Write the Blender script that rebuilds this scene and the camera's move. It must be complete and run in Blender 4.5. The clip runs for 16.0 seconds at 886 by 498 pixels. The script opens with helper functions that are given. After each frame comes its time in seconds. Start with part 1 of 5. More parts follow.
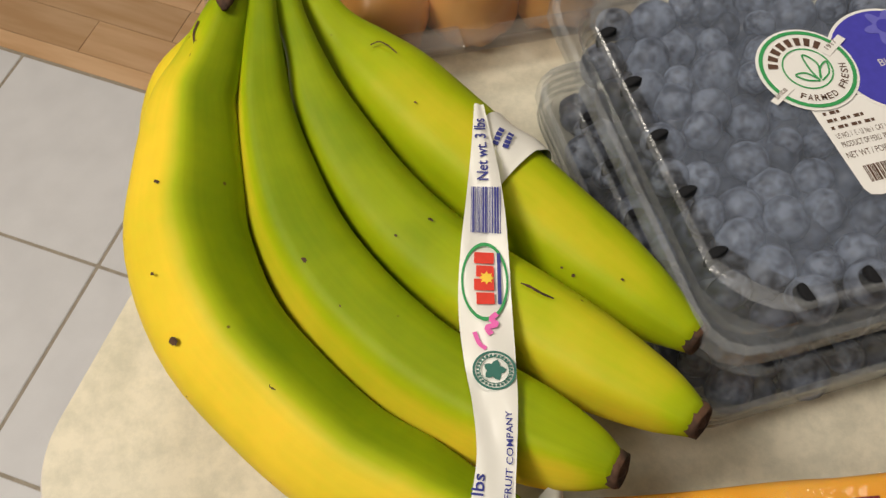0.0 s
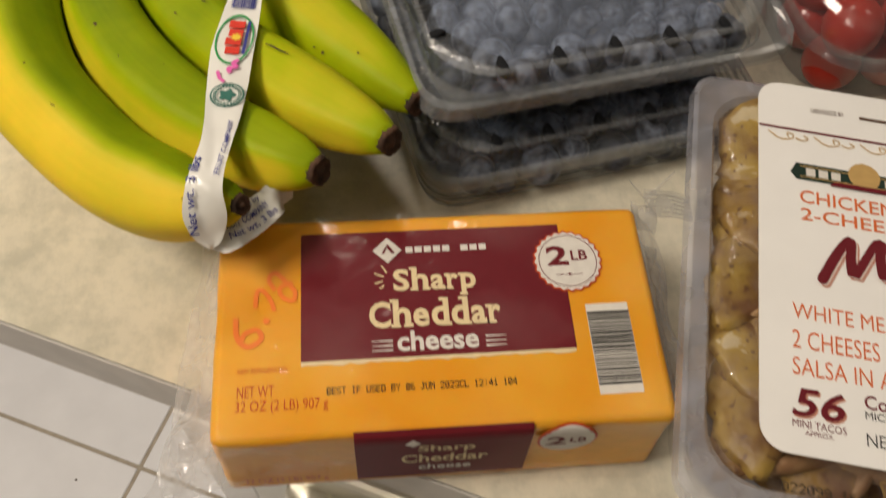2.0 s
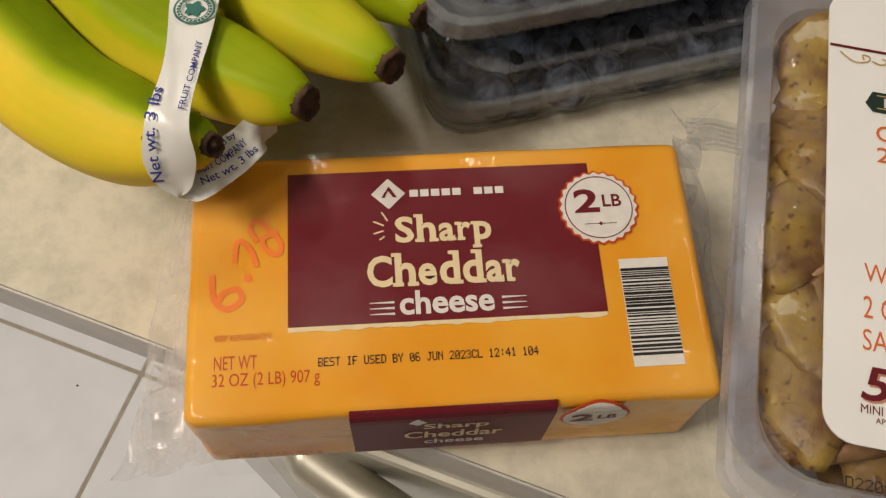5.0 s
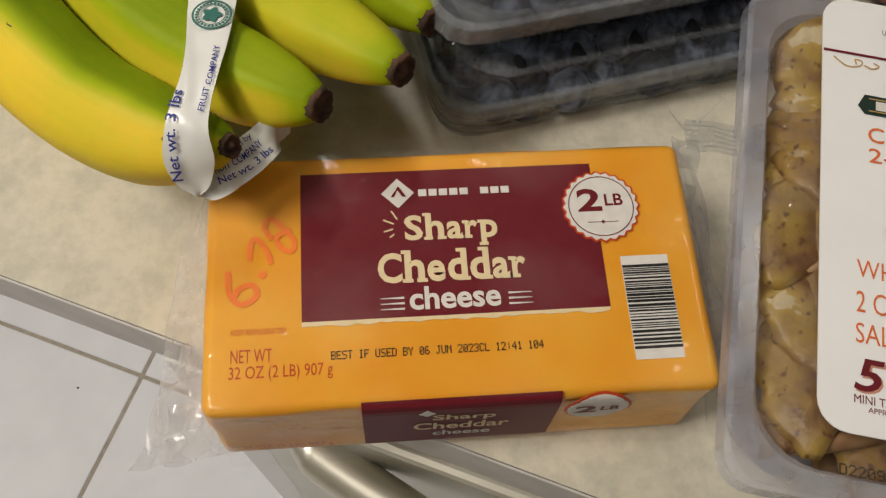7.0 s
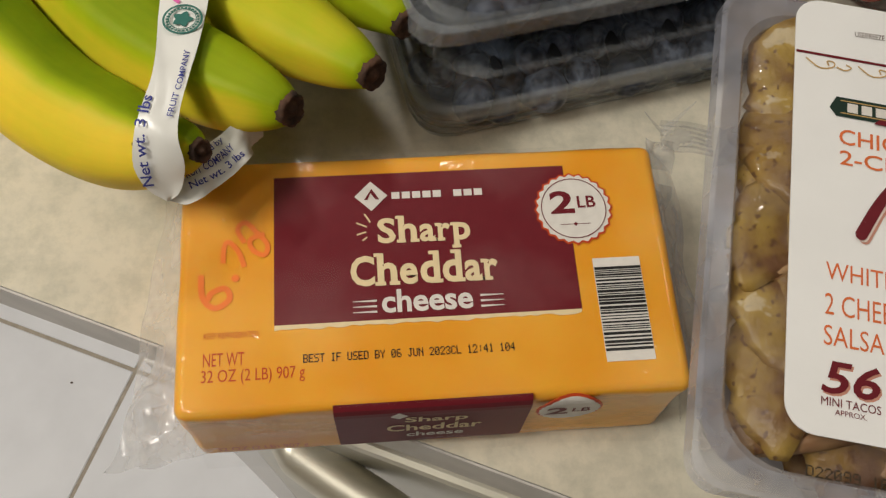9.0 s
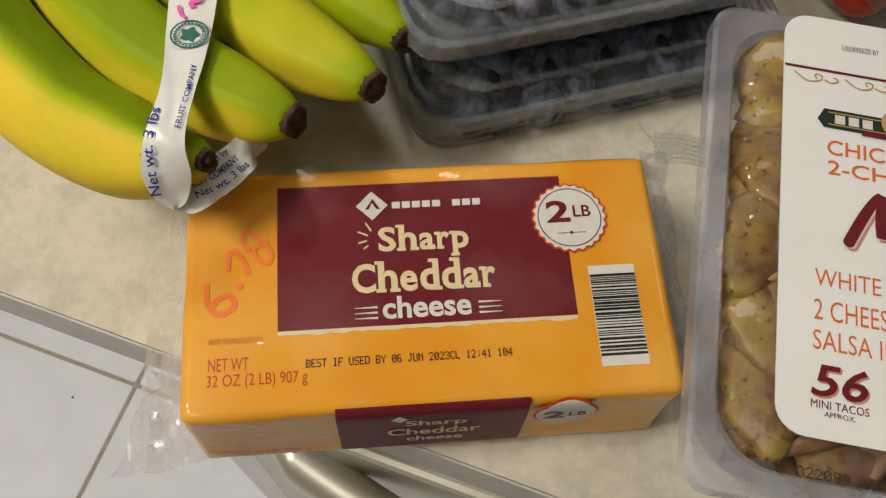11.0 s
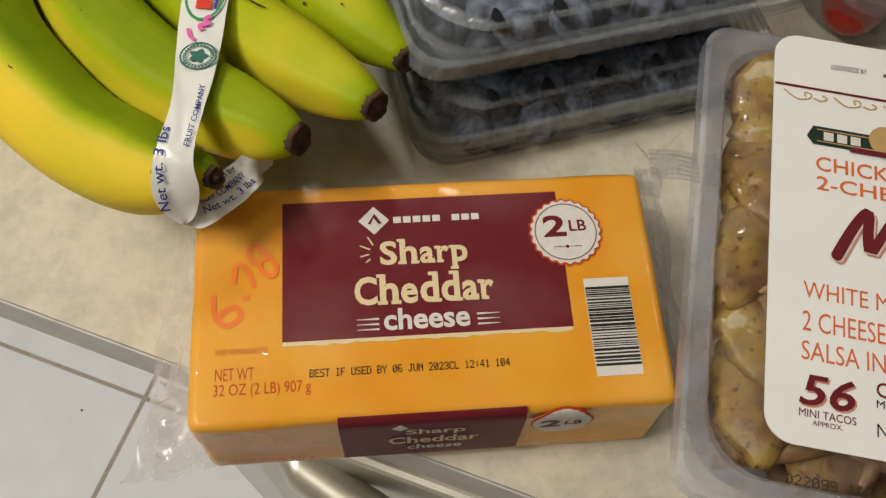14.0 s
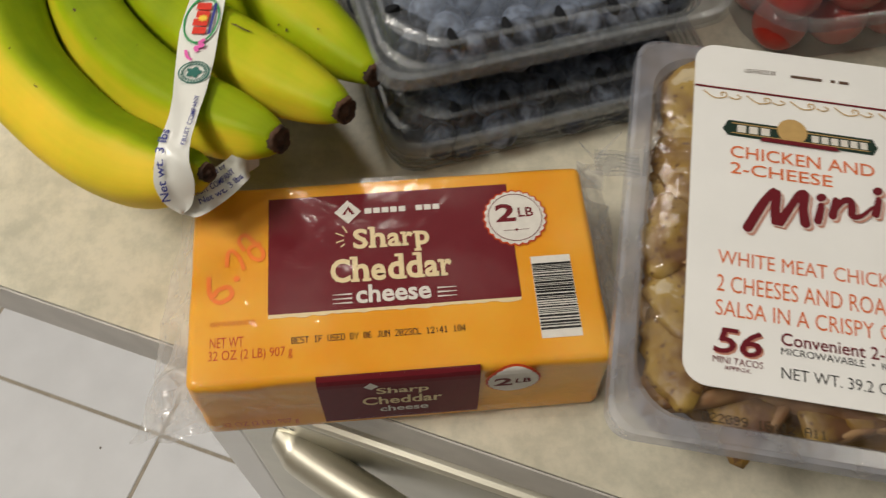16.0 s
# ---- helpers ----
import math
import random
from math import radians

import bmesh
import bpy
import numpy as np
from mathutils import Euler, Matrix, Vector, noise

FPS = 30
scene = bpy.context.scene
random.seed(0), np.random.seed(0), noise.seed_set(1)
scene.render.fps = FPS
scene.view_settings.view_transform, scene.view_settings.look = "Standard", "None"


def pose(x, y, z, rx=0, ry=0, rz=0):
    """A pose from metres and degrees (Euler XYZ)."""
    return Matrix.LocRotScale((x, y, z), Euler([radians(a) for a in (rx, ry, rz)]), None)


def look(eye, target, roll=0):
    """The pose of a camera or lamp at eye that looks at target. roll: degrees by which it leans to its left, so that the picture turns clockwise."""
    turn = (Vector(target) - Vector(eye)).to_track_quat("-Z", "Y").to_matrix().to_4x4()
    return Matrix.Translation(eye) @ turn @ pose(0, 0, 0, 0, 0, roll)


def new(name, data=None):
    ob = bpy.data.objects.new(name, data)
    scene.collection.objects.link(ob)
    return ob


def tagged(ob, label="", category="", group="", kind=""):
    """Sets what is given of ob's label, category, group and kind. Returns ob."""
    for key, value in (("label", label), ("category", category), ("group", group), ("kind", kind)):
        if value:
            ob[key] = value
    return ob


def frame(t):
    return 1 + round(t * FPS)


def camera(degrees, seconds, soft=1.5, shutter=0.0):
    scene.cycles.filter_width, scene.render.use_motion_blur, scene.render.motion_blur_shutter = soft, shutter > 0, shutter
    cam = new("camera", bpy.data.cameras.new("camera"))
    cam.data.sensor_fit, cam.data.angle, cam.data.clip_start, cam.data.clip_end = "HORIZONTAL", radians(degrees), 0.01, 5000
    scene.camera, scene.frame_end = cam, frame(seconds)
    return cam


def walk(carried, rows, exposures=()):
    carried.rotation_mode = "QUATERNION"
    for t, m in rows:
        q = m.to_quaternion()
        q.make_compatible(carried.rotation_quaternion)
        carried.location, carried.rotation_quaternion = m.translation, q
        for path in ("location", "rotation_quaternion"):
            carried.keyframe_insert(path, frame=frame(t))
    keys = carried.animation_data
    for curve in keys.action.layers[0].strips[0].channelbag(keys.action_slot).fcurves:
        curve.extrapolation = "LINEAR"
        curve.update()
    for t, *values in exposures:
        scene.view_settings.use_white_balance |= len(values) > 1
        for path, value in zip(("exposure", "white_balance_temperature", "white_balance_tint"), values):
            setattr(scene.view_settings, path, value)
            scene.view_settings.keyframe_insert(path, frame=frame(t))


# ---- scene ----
cam = camera(52.9, 16.0, 1.3, 0.5)
PATH = [
    (0, (-0.1141, -0.0132, 1.2507), (-0.0806, 0.1789, 0.9015), 5.13),
    (0.5, (-0.1140, -0.0196, 1.2532), (-0.0760, 0.1796, 0.9085), 5.05),
    (1, (-0.0999, -0.0467, 1.2612), (-0.0628, 0.1587, 0.9200), 4.49),
    (1.5, (-0.0617, -0.1030, 1.2712), (-0.0286, 0.1028, 0.9298), 4.99),
    (2, (-0.0247, -0.1462, 1.2714), (0.0071, 0.0512, 0.9249), 5.40),
    (2.5, (-0.0231, -0.1538, 1.2588), (0.0032, 0.0302, 0.9047), 5.40),
    (3, (-0.0259, -0.1509, 1.2533), (-0.0030, 0.0233, 0.8940), 4.86),
    (3.5, (-0.0270, -0.1405, 1.2518), (-0.0040, 0.0303, 0.8908), 5.18),
    (4, (-0.0209, -0.1127, 1.2419), (0.0091, 0.0460, 0.8760), 7.68),
    (4.5, (-0.0205, -0.1030, 1.2344), (0.0059, 0.0504, 0.8659), 6.39),
    (7, (-0.0264, -0.1098, 1.2438), (0.0025, 0.0453, 0.8763), 7.01),
    (7.5, (-0.0220, -0.1080, 1.2443), (0.0055, 0.0480, 0.8770), 6.56),
    (8, (-0.0131, -0.1019, 1.2440), (0.0171, 0.0459, 0.8735), 8.68),
    (8.5, (-0.0167, -0.1059, 1.2441), (0.0126, 0.0449, 0.8748), 7.89),
    (9, (-0.0168, -0.1072, 1.2471), (0.0122, 0.0442, 0.8781), 7.12),
    (11.5, (-0.0181, -0.1169, 1.2559), (0.0120, 0.0453, 0.8915), 6.70),
    (12, (-0.0223, -0.1208, 1.2591), (0.0092, 0.0449, 0.8964), 7.21),
    (12.5, (-0.0211, -0.1224, 1.2604), (0.0078, 0.0439, 0.8978), 6.58),
    (13, (-0.0233, -0.1202, 1.2623), (0.0060, 0.0445, 0.8990), 6.69),
    (13.5, (-0.0189, -0.1192, 1.2608), (0.0084, 0.0452, 0.8972), 5.80),
    (14, (-0.0151, -0.1179, 1.2630), (0.0113, 0.0465, 0.8993), 5.42),
    (14.5, (-0.0129, -0.1129, 1.2609), (0.0145, 0.0499, 0.8965), 6.02),
    (15, (-0.0133, -0.1163, 1.2617), (0.0161, 0.0466, 0.8976), 7.00),
    (15.5, (-0.0085, -0.1442, 1.2746), (0.0086, 0.0314, 0.9155), 3.21),
    (16, (0.0029, -0.1685, 1.2957), (0.0228, 0.0190, 0.9429), 1.27),
]
# the picture's white balance drifts from warm to cool on the way
DRIFT = ((0, 0.09, 6650, 10), (1.0, 0.06, 6750, 11), (2.2, -0.02, 6950, 12), (3.5, -0.02, 6950, 12), (7, -0.07, 6320, 10), (16, -0.02, 6350, 8))
walk(cam, [(t, look(eye, target, roll)) for t, eye, target, roll in PATH], DRIFT)

# ---- light ----
world = bpy.data.worlds.new("room_air")
scene.world = world
world.use_nodes = True
world.node_tree.nodes["Background"].inputs[0].default_value = (1.0, 0.93, 0.84, 1)
world.node_tree.nodes["Background"].inputs[1].default_value = 0.10

COUNTER = 0.90
TURN = -24.0  # the worktop and the floor tiles lie turned by this much
CU, SU = math.cos(radians(TURN)), math.sin(radians(TURN))


def uv(u, v, z=0.0):
    """A place given along (u) and across (v) the worktop."""
    return Vector((u * CU - v * SU, u * SU + v * CU, z))


def ceiling_lamp(u, v, size, power, colour):
    data = bpy.data.lights.new("ceiling_lamp_light", "AREA")
    data.shape, data.size, data.energy, data.color = "DISK", size, power, colour
    ob = new("ceiling_lamp_light", data)
    ob.matrix_world = pose(*uv(u, v, 2.36), 0, 0, 0)
    return ob


LAMPS = ((-0.95, -0.42), (-0.57, 1.0), (0.85, 0.9), (-0.35, -0.75))
LAMP_SIZES = (0.60, 0.24, 0.40, 0.34)
for (lu, lv), power, wide in zip(LAMPS, (24.0, 5.6, 2.0, 2.6), LAMP_SIZES):
    ceiling_lamp(lu, lv, wide, power, (1.0, 0.92, 0.81))



# ---- materials ----
def material(name, colour, rough=0.5, metal=0.0, vary=0.0, scale=60.0, bump=0.0, bump_scale=400.0, colour2=None, spec=0.5):
    m = bpy.data.materials.new(name)
    m.use_nodes = True
    n, l = m.node_tree.nodes, m.node_tree.links
    b = n["Principled BSDF"]
    b.inputs["Base Color"].default_value = (*colour, 1)
    b.inputs["Roughness"].default_value = rough
    b.inputs["Metallic"].default_value = metal
    b.inputs["Specular IOR Level"].default_value = spec
    co = n.new("ShaderNodeTexCoord")
    if colour2 or vary:
        t = n.new("ShaderNodeTexNoise")
        t.inputs["Scale"].default_value, t.inputs["Detail"].default_value = scale, 6
        r = n.new("ShaderNodeValToRGB")
        second = colour2 or tuple(c * (1 - vary) for c in colour)
        r.color_ramp.elements[0].color, r.color_ramp.elements[1].color = (*second, 1), (*colour, 1)
        r.color_ramp.elements[0].position, r.color_ramp.elements[1].position = 0.36, 0.64
        l.new(co.outputs["Object"], t.inputs["Vector"])
        l.new(t.outputs["Fac"], r.inputs["Fac"])
        l.new(r.outputs["Color"], b.inputs["Base Color"])
    if bump:
        t = n.new("ShaderNodeTexNoise")
        t.inputs["Scale"].default_value, t.inputs["Detail"].default_value = bump_scale, 4
        k = n.new("ShaderNodeBump")
        k.inputs["Strength"].default_value, k.inputs["Distance"].default_value = bump, 0.001
        l.new(co.outputs["Object"], t.inputs["Vector"])
        l.new(t.outputs["Fac"], k.inputs["Height"])
        l.new(k.outputs["Normal"], b.inputs["Normal"])
    return m


def clear_plastic(name, tint, haze, rough, haze_colour=(0.8, 0.82, 0.85), ior=1.5, bump=0.0, bump_scale=60.0, through_haze=0.15, spread=0.4, cloud=45.0, edge=(0.3, 0.7)):
    """Thin clear sheet: light passes straight, some is scattered by haze, and the surface shines."""
    m = bpy.data.materials.new(name)
    m.use_nodes = True
    n, l = m.node_tree.nodes, m.node_tree.links
    n.remove(n["Principled BSDF"])
    out = n["Material Output"]
    tr, gl, di = n.new("ShaderNodeBsdfTransparent"), n.new("ShaderNodeBsdfGlossy"), n.new("ShaderNodeMixShader")
    front, back = n.new("ShaderNodeBsdfDiffuse"), n.new("ShaderNodeBsdfTranslucent")
    front.inputs[0].default_value = back.inputs[0].default_value = (*haze_colour, 1)
    di.inputs[0].default_value = through_haze
    l.new(front.outputs[0], di.inputs[1])
    l.new(back.outputs[0], di.inputs[2])
    tr.inputs[0].default_value = (*tint, 1)
    gl.inputs["Roughness"].default_value = rough
    a, b, f = n.new("ShaderNodeMixShader"), n.new("ShaderNodeMixShader"), n.new("ShaderNodeMath")
    # both faces of the thin sheet shine alike: little when met straight, much at a glance
    face, power = n.new("ShaderNodeLayerWeight"), n.new("ShaderNodeMath")
    face.inputs["Blend"].default_value = 0.5
    power.operation, power.inputs[1].default_value = "POWER", 4.0
    f.operation, f.inputs[1].default_value, f.inputs[2].default_value = "MULTIPLY_ADD", 0.65, 2 * ((ior - 1) / (ior + 1)) ** 2
    l.new(face.outputs["Facing"], power.inputs[0])
    l.new(power.outputs[0], f.inputs[0])
    co, t, rr = n.new("ShaderNodeTexCoord"), n.new("ShaderNodeTexNoise"), n.new("ShaderNodeMapRange")
    t.inputs["Scale"].default_value, t.inputs["Detail"].default_value = cloud, 4
    rr.inputs["From Min"].default_value, rr.inputs["From Max"].default_value = edge
    rr.inputs["To Min"].default_value, rr.inputs["To Max"].default_value = haze * (1 - spread), haze * (1 + spread)
    l.new(co.outputs["Object"], t.inputs["Vector"])
    l.new(t.outputs["Fac"], rr.inputs["Value"])
    l.new(rr.outputs["Result"], a.inputs[0])
    l.new(tr.outputs[0], a.inputs[1])
    l.new(di.outputs[0], a.inputs[2])
    l.new(f.outputs[0], b.inputs[0])
    l.new(a.outputs[0], b.inputs[1])
    l.new(gl.outputs[0], b.inputs[2])
    if bump:
        t2, k = n.new("ShaderNodeTexNoise"), n.new("ShaderNodeBump")
        t2.inputs["Scale"].default_value, t2.inputs["Detail"].default_value = bump_scale, 3
        k.inputs["Strength"].default_value, k.inputs["Distance"].default_value = bump, 0.002
        l.new(co.outputs["Object"], t2.inputs["Vector"])
        l.new(t2.outputs["Fac"], k.inputs["Height"])
        l.new(k.outputs["Normal"], gl.inputs["Normal"])
        l.new(k.outputs["Normal"], face.inputs["Normal"])
    l.new(b.outputs[0], out.inputs[0])
    return m


# ---- building helpers ----
def link_mesh(name, bm, mat, parent=None, label="", smooth=False):
    me = bpy.data.meshes.new(name)
    bm.to_mesh(me)
    bm.free()
    for p in me.polygons:
        p.use_smooth = smooth
    if mat:
        me.materials.append(mat)
    ob = new(name, me)
    if parent:
        ob.parent = parent
    if label:
        ob["label"] = label
    return ob


# print whose strokes are too small to pick apart
FINE_PRINT = ("maker_mark", "flourish", "stripes", "barcode_stripes", "name_bars", "small_print", "plate_mark", "date_bars", "seal_letters", "scroll_border", "pen_price", "leaf_mark", "date_code")


def part(name, bm, mat, parent, label="", smooth=False):
    ob = link_mesh(name, bm, mat, parent, label, smooth)
    if name in FINE_PRINT:
        ob["kind"] = "stuff"
    return ob


def thing(name, m, label, category, group="", kind=""):
    ob = new(name)
    ob.empty_display_size = 0.02
    ob.matrix_world = m
    return tagged(ob, label, category, group, kind)


def box(sx, sy, sz, bevel=0.0, segments=3, at=(0, 0, 0)):
    """A box that stands on its base's middle."""
    bm = bmesh.new()
    bmesh.ops.create_cube(bm, size=1.0)
    for v in bm.verts:
        v.co = Vector((v.co.x * sx + at[0], v.co.y * sy + at[1], (v.co.z + 0.5) * sz + at[2]))
    if bevel:
        bmesh.ops.bevel(bm, geom=list(bm.edges), offset=bevel, segments=segments, profile=0.5, affect="EDGES")
    return bm


def rounded_outline(sx, sy, r, n=6):
    pts = []
    for cx, cy, a0 in ((1, 1, 0), (-1, 1, 90), (-1, -1, 180), (1, -1, 270)):
        for i in range(n + 1):
            a = radians(a0 + 90 * i / n)
            pts.append((cx * (sx / 2 - r) + r * math.cos(a), cy * (sy / 2 - r) + r * math.sin(a)))
    return pts


def loft(rings, cap_start=False, cap_end=False, close=True):
    """Joins rings of equally many points into a skin."""
    bm = bmesh.new()
    vs = [[bm.verts.new(p) for p in ring] for ring in rings]
    k = len(vs[0])
    for a, b in zip(vs, vs[1:]):
        for i in range(k if close else k - 1):
            j = (i + 1) % k
            bm.faces.new((a[i], a[j], b[j], b[i]))
    if cap_start:
        bm.faces.new(list(reversed(vs[0])))
    if cap_end:
        bm.faces.new(vs[-1])
    return bm


def spline(points, n):
    """Catmull-Rom through points (tuples of any length), n samples."""
    P = np.array(points, float)
    P = np.vstack([2 * P[0] - P[1], P, 2 * P[-1] - P[-2]])
    out = []
    for s in np.linspace(0, len(points) - 1, n):
        i = min(int(s), len(points) - 2)
        f = s - i
        a, b, c, d = P[i], P[i + 1], P[i + 2], P[i + 3]
        out.append(0.5 * (2 * b + (c - a) * f + (2 * a - 5 * b + 4 * c - d) * f**2 + (3 * b - a - 3 * c + d) * f**3))
    return np.array(out)


def flat(points, z=0.0, thick=0.0002):
    """A thin plate with this outline."""
    bm = bmesh.new()
    low = [bm.verts.new((x, y, z)) for x, y in points]
    top = [bm.verts.new((x, y, z + thick)) for x, y in points]
    k = len(low)
    bm.faces.new(top)
    bm.faces.new(list(reversed(low)))
    for i in range(k):
        j = (i + 1) % k
        bm.faces.new((low[i], low[j], top[j], top[i]))
    bmesh.ops.recalc_face_normals(bm, faces=bm.faces)
    return bm


# ---- the room ----
white_paint = material("cream_wall_paint", (0.60, 0.56, 0.49), 0.75, vary=0.05, scale=8, bump=0.1, bump_scale=200)
tile_glaze = material("white_tile_glaze", (0.83, 0.845, 0.89), 0.50, vary=0.06, scale=14, bump=0.05, bump_scale=60, spec=0.35)
grout = material("tan_grout", (0.44, 0.39, 0.32), 0.9, vary=0.2, scale=90)
laminate = material("beige_stone_laminate", (0.72, 0.675, 0.56), 0.40, colour2=(0.63, 0.60, 0.50), scale=17, bump=0.05)
laminate_edge = material("grey_laminate_edge", (0.60, 0.57, 0.53), 0.4, vary=0.1, scale=60)
wood_planks = material("honey_oak_plank", (0.82, 0.55, 0.33), 0.38, colour2=(0.70, 0.43, 0.23), scale=9, bump=0.08, bump_scale=120)
steel = material("brushed_steel", (0.62, 0.60, 0.52), 0.36, 1.0, vary=0.08, scale=30, bump=0.03, bump_scale=900)
bright_steel = material("satin_steel", (0.82, 0.79, 0.68), 0.45, 1.0, vary=0.06, scale=40, bump=0.03, bump_scale=900)
dark_gap = material("black_rubber_seal", (0.02, 0.018, 0.016), 0.6)
white_enamel = material("white_enamel", (0.80, 0.79, 0.77), 0.25)


def stretch_grain(mat, sx, sy):
    """Draws the grain out along one way and lets each piece differ a little."""
    n, l = mat.node_tree.nodes, mat.node_tree.links
    noise_node = [k for k in n if k.bl_idname == "ShaderNodeTexNoise"][0]
    mp, co, info, add = n.new("ShaderNodeMapping"), n.new("ShaderNodeTexCoord"), n.new("ShaderNodeObjectInfo"), n.new("ShaderNodeVectorMath")
    mp.inputs["Scale"].default_value = (sx, sy, 1)
    mp.inputs["Rotation"].default_value = (0, 0, radians(-TURN))
    add.operation = "ADD"
    mul = n.new("ShaderNodeMath")
    mul.operation, mul.inputs[1].default_value = "MULTIPLY", 40.0
    l.new(info.outputs["Random"], mul.inputs[0])
    l.new(co.outputs["Object"], mp.inputs["Vector"])
    l.new(mp.outputs["Vector"], add.inputs[0])
    l.new(mul.outputs[0], add.inputs[1])
    l.new(add.outputs[0], noise_node.inputs["Vector"])


stretch_grain(wood_planks, 0.6, 5.0)


def tone_by_piece(mat, low, high):
    """Each plank or tile is a little lighter or darker than the next."""
    n, l = mat.node_tree.nodes, mat.node_tree.links
    b = n["Principled BSDF"]
    source = b.inputs["Base Color"].links[0].from_socket
    info, r, mix = n.new("ShaderNodeObjectInfo"), n.new("ShaderNodeMapRange"), n.new("ShaderNodeMixRGB")
    r.inputs["To Min"].default_value, r.inputs["To Max"].default_value = low, high
    mix.blend_type, mix.inputs[0].default_value = "MULTIPLY", 1.0
    l.new(info.outputs["Random"], r.inputs["Value"])
    l.new(source, mix.inputs[1])
    l.new(r.outputs["Result"], mix.inputs[2])
    l.new(mix.outputs[0], b.inputs["Base Color"])


tone_by_piece(wood_planks, 0.80, 1.08)
tone_by_piece(tile_glaze, 0.96, 1.02)


def block(name, u0, u1, v0, v1, z0, z1, mat, bevel=0.0, parent=None, label=""):
    """A block that lies along the worktop's ways, in the room's place."""
    bm = box(u1 - u0, v1 - v0, z1 - z0, bevel, 2)
    for q in bm.verts:
        q.co = uv(q.co.x + (u0 + u1) / 2, q.co.y + (v0 + v1) / 2, q.co.z + z0)
    return link_mesh(name, bm, mat, parent, label)


floor = tagged(block("floor", -3, 3, -2.5, 3.2, -0.12, -0.0022, grout), "white glazed floor tiles with tan grout beside oak planks", "floor", kind="structure")
tagged(block("ceiling", -3.1, 3.1, -2.6, 3.3, 2.4, 2.5, white_paint), "plain white painted ceiling", "ceiling", kind="structure")
for name, a in (("wall_west", (-3.1, -3, -2.6, 3.3)), ("wall_east", (3, 3.1, -2.6, 3.3)), ("wall_south", (-3, 3, -2.6, -2.5)), ("wall_north", (-3, 3, 3.2, 3.3))):
    tagged(block(name, *a, -0.12, 2.4, white_paint), "plain off-white painted kitchen wall", "wall", kind="structure")


def tile_laminate(mat):
    """A second, finer mottling on the worktop: small darker flecks and pale clouds."""
    n, l = mat.node_tree.nodes, mat.node_tree.links
    b, ramp = n["Principled BSDF"], [k for k in n if k.bl_idname == "ShaderNodeValToRGB"][0]
    co, t, r2, mix = n.new("ShaderNodeTexCoord"), n.new("ShaderNodeTexNoise"), n.new("ShaderNodeValToRGB"), n.new("ShaderNodeMixRGB")
    t.inputs["Scale"].default_value, t.inputs["Detail"].default_value, t.inputs["Roughness"].default_value = 75, 9, 0.7
    r2.color_ramp.elements[0].position, r2.color_ramp.elements[1].position = 0.38, 0.60
    r2.color_ramp.elements[0].color, r2.color_ramp.elements[1].color = (0.84, 0.85, 0.82, 1), (1.06, 1.05, 1.02, 1)
    mix.blend_type, mix.inputs[0].default_value = "MULTIPLY", 1.0
    l.new(co.outputs["Object"], t.inputs["Vector"])
    l.new(t.outputs["Fac"], r2.inputs["Fac"])
    l.new(ramp.outputs["Color"], mix.inputs[1])
    l.new(r2.outputs["Color"], mix.inputs[2])
    l.new(mix.outputs[0], b.inputs["Base Color"])


tile_laminate(laminate)

# the worktop: a peninsula with a rounded free corner
worktop = thing("worktop", Matrix(), "beige mottled laminate worktop with a grey edge and rounded corner", "worktop")


def worktop_outline(grow=0.0):
    pts = []
    u0, u1, v0, v1, r = -0.266 - grow, 2.2, -0.0425 - grow, 0.72, 0.047
    for i in range(13):
        a = radians(180 + 90 * i / 12)
        pts.append((u0 + r + r * math.cos(a), v0 + r + r * math.sin(a)))
    pts += [(u1, v0), (u1, v1)]
    for i in range(7):
        a = radians(90 + 90 * i / 6)
        pts.append((u0 + r + r * math.cos(a), v1 - r + r * math.sin(a)))
    return pts


ring = worktop_outline()
part("top_sheet", loft([[uv(u, v, 0.8985) for u, v in ring], [uv(u, v, 0.9) for u, v in ring]], True, True), laminate, worktop)
part("seam_line", loft([[uv(u, v, 0.8975) for u, v in ring], [uv(u, v, 0.8985) for u, v in ring]], True, True), dark_gap, worktop, "thin dark seam under the top sheet")
part("edge_band", loft([[uv(u, v, 0.864) for u, v in worktop_outline(0.001)], [uv(u, v, 0.8975) for u, v in worktop_outline(0.001)]], True, True), laminate_edge, worktop, "grey laminate edge band")

# the dishwasher under the worktop
washer = thing("dishwasher", Matrix.Translation(uv(0.21, 0.25, 0)), "brushed steel dishwasher with a bowed bar handle", "dishwasher")


def washer_part(name, u0, u1, v0, v1, z0, z1, mat, bevel=0.0, label=""):
    ob = block(name, u0, u1, v0, v1, z0, z1, mat, bevel, washer, label)
    ob.matrix_parent_inverse = washer.matrix_world.inverted()
    return ob


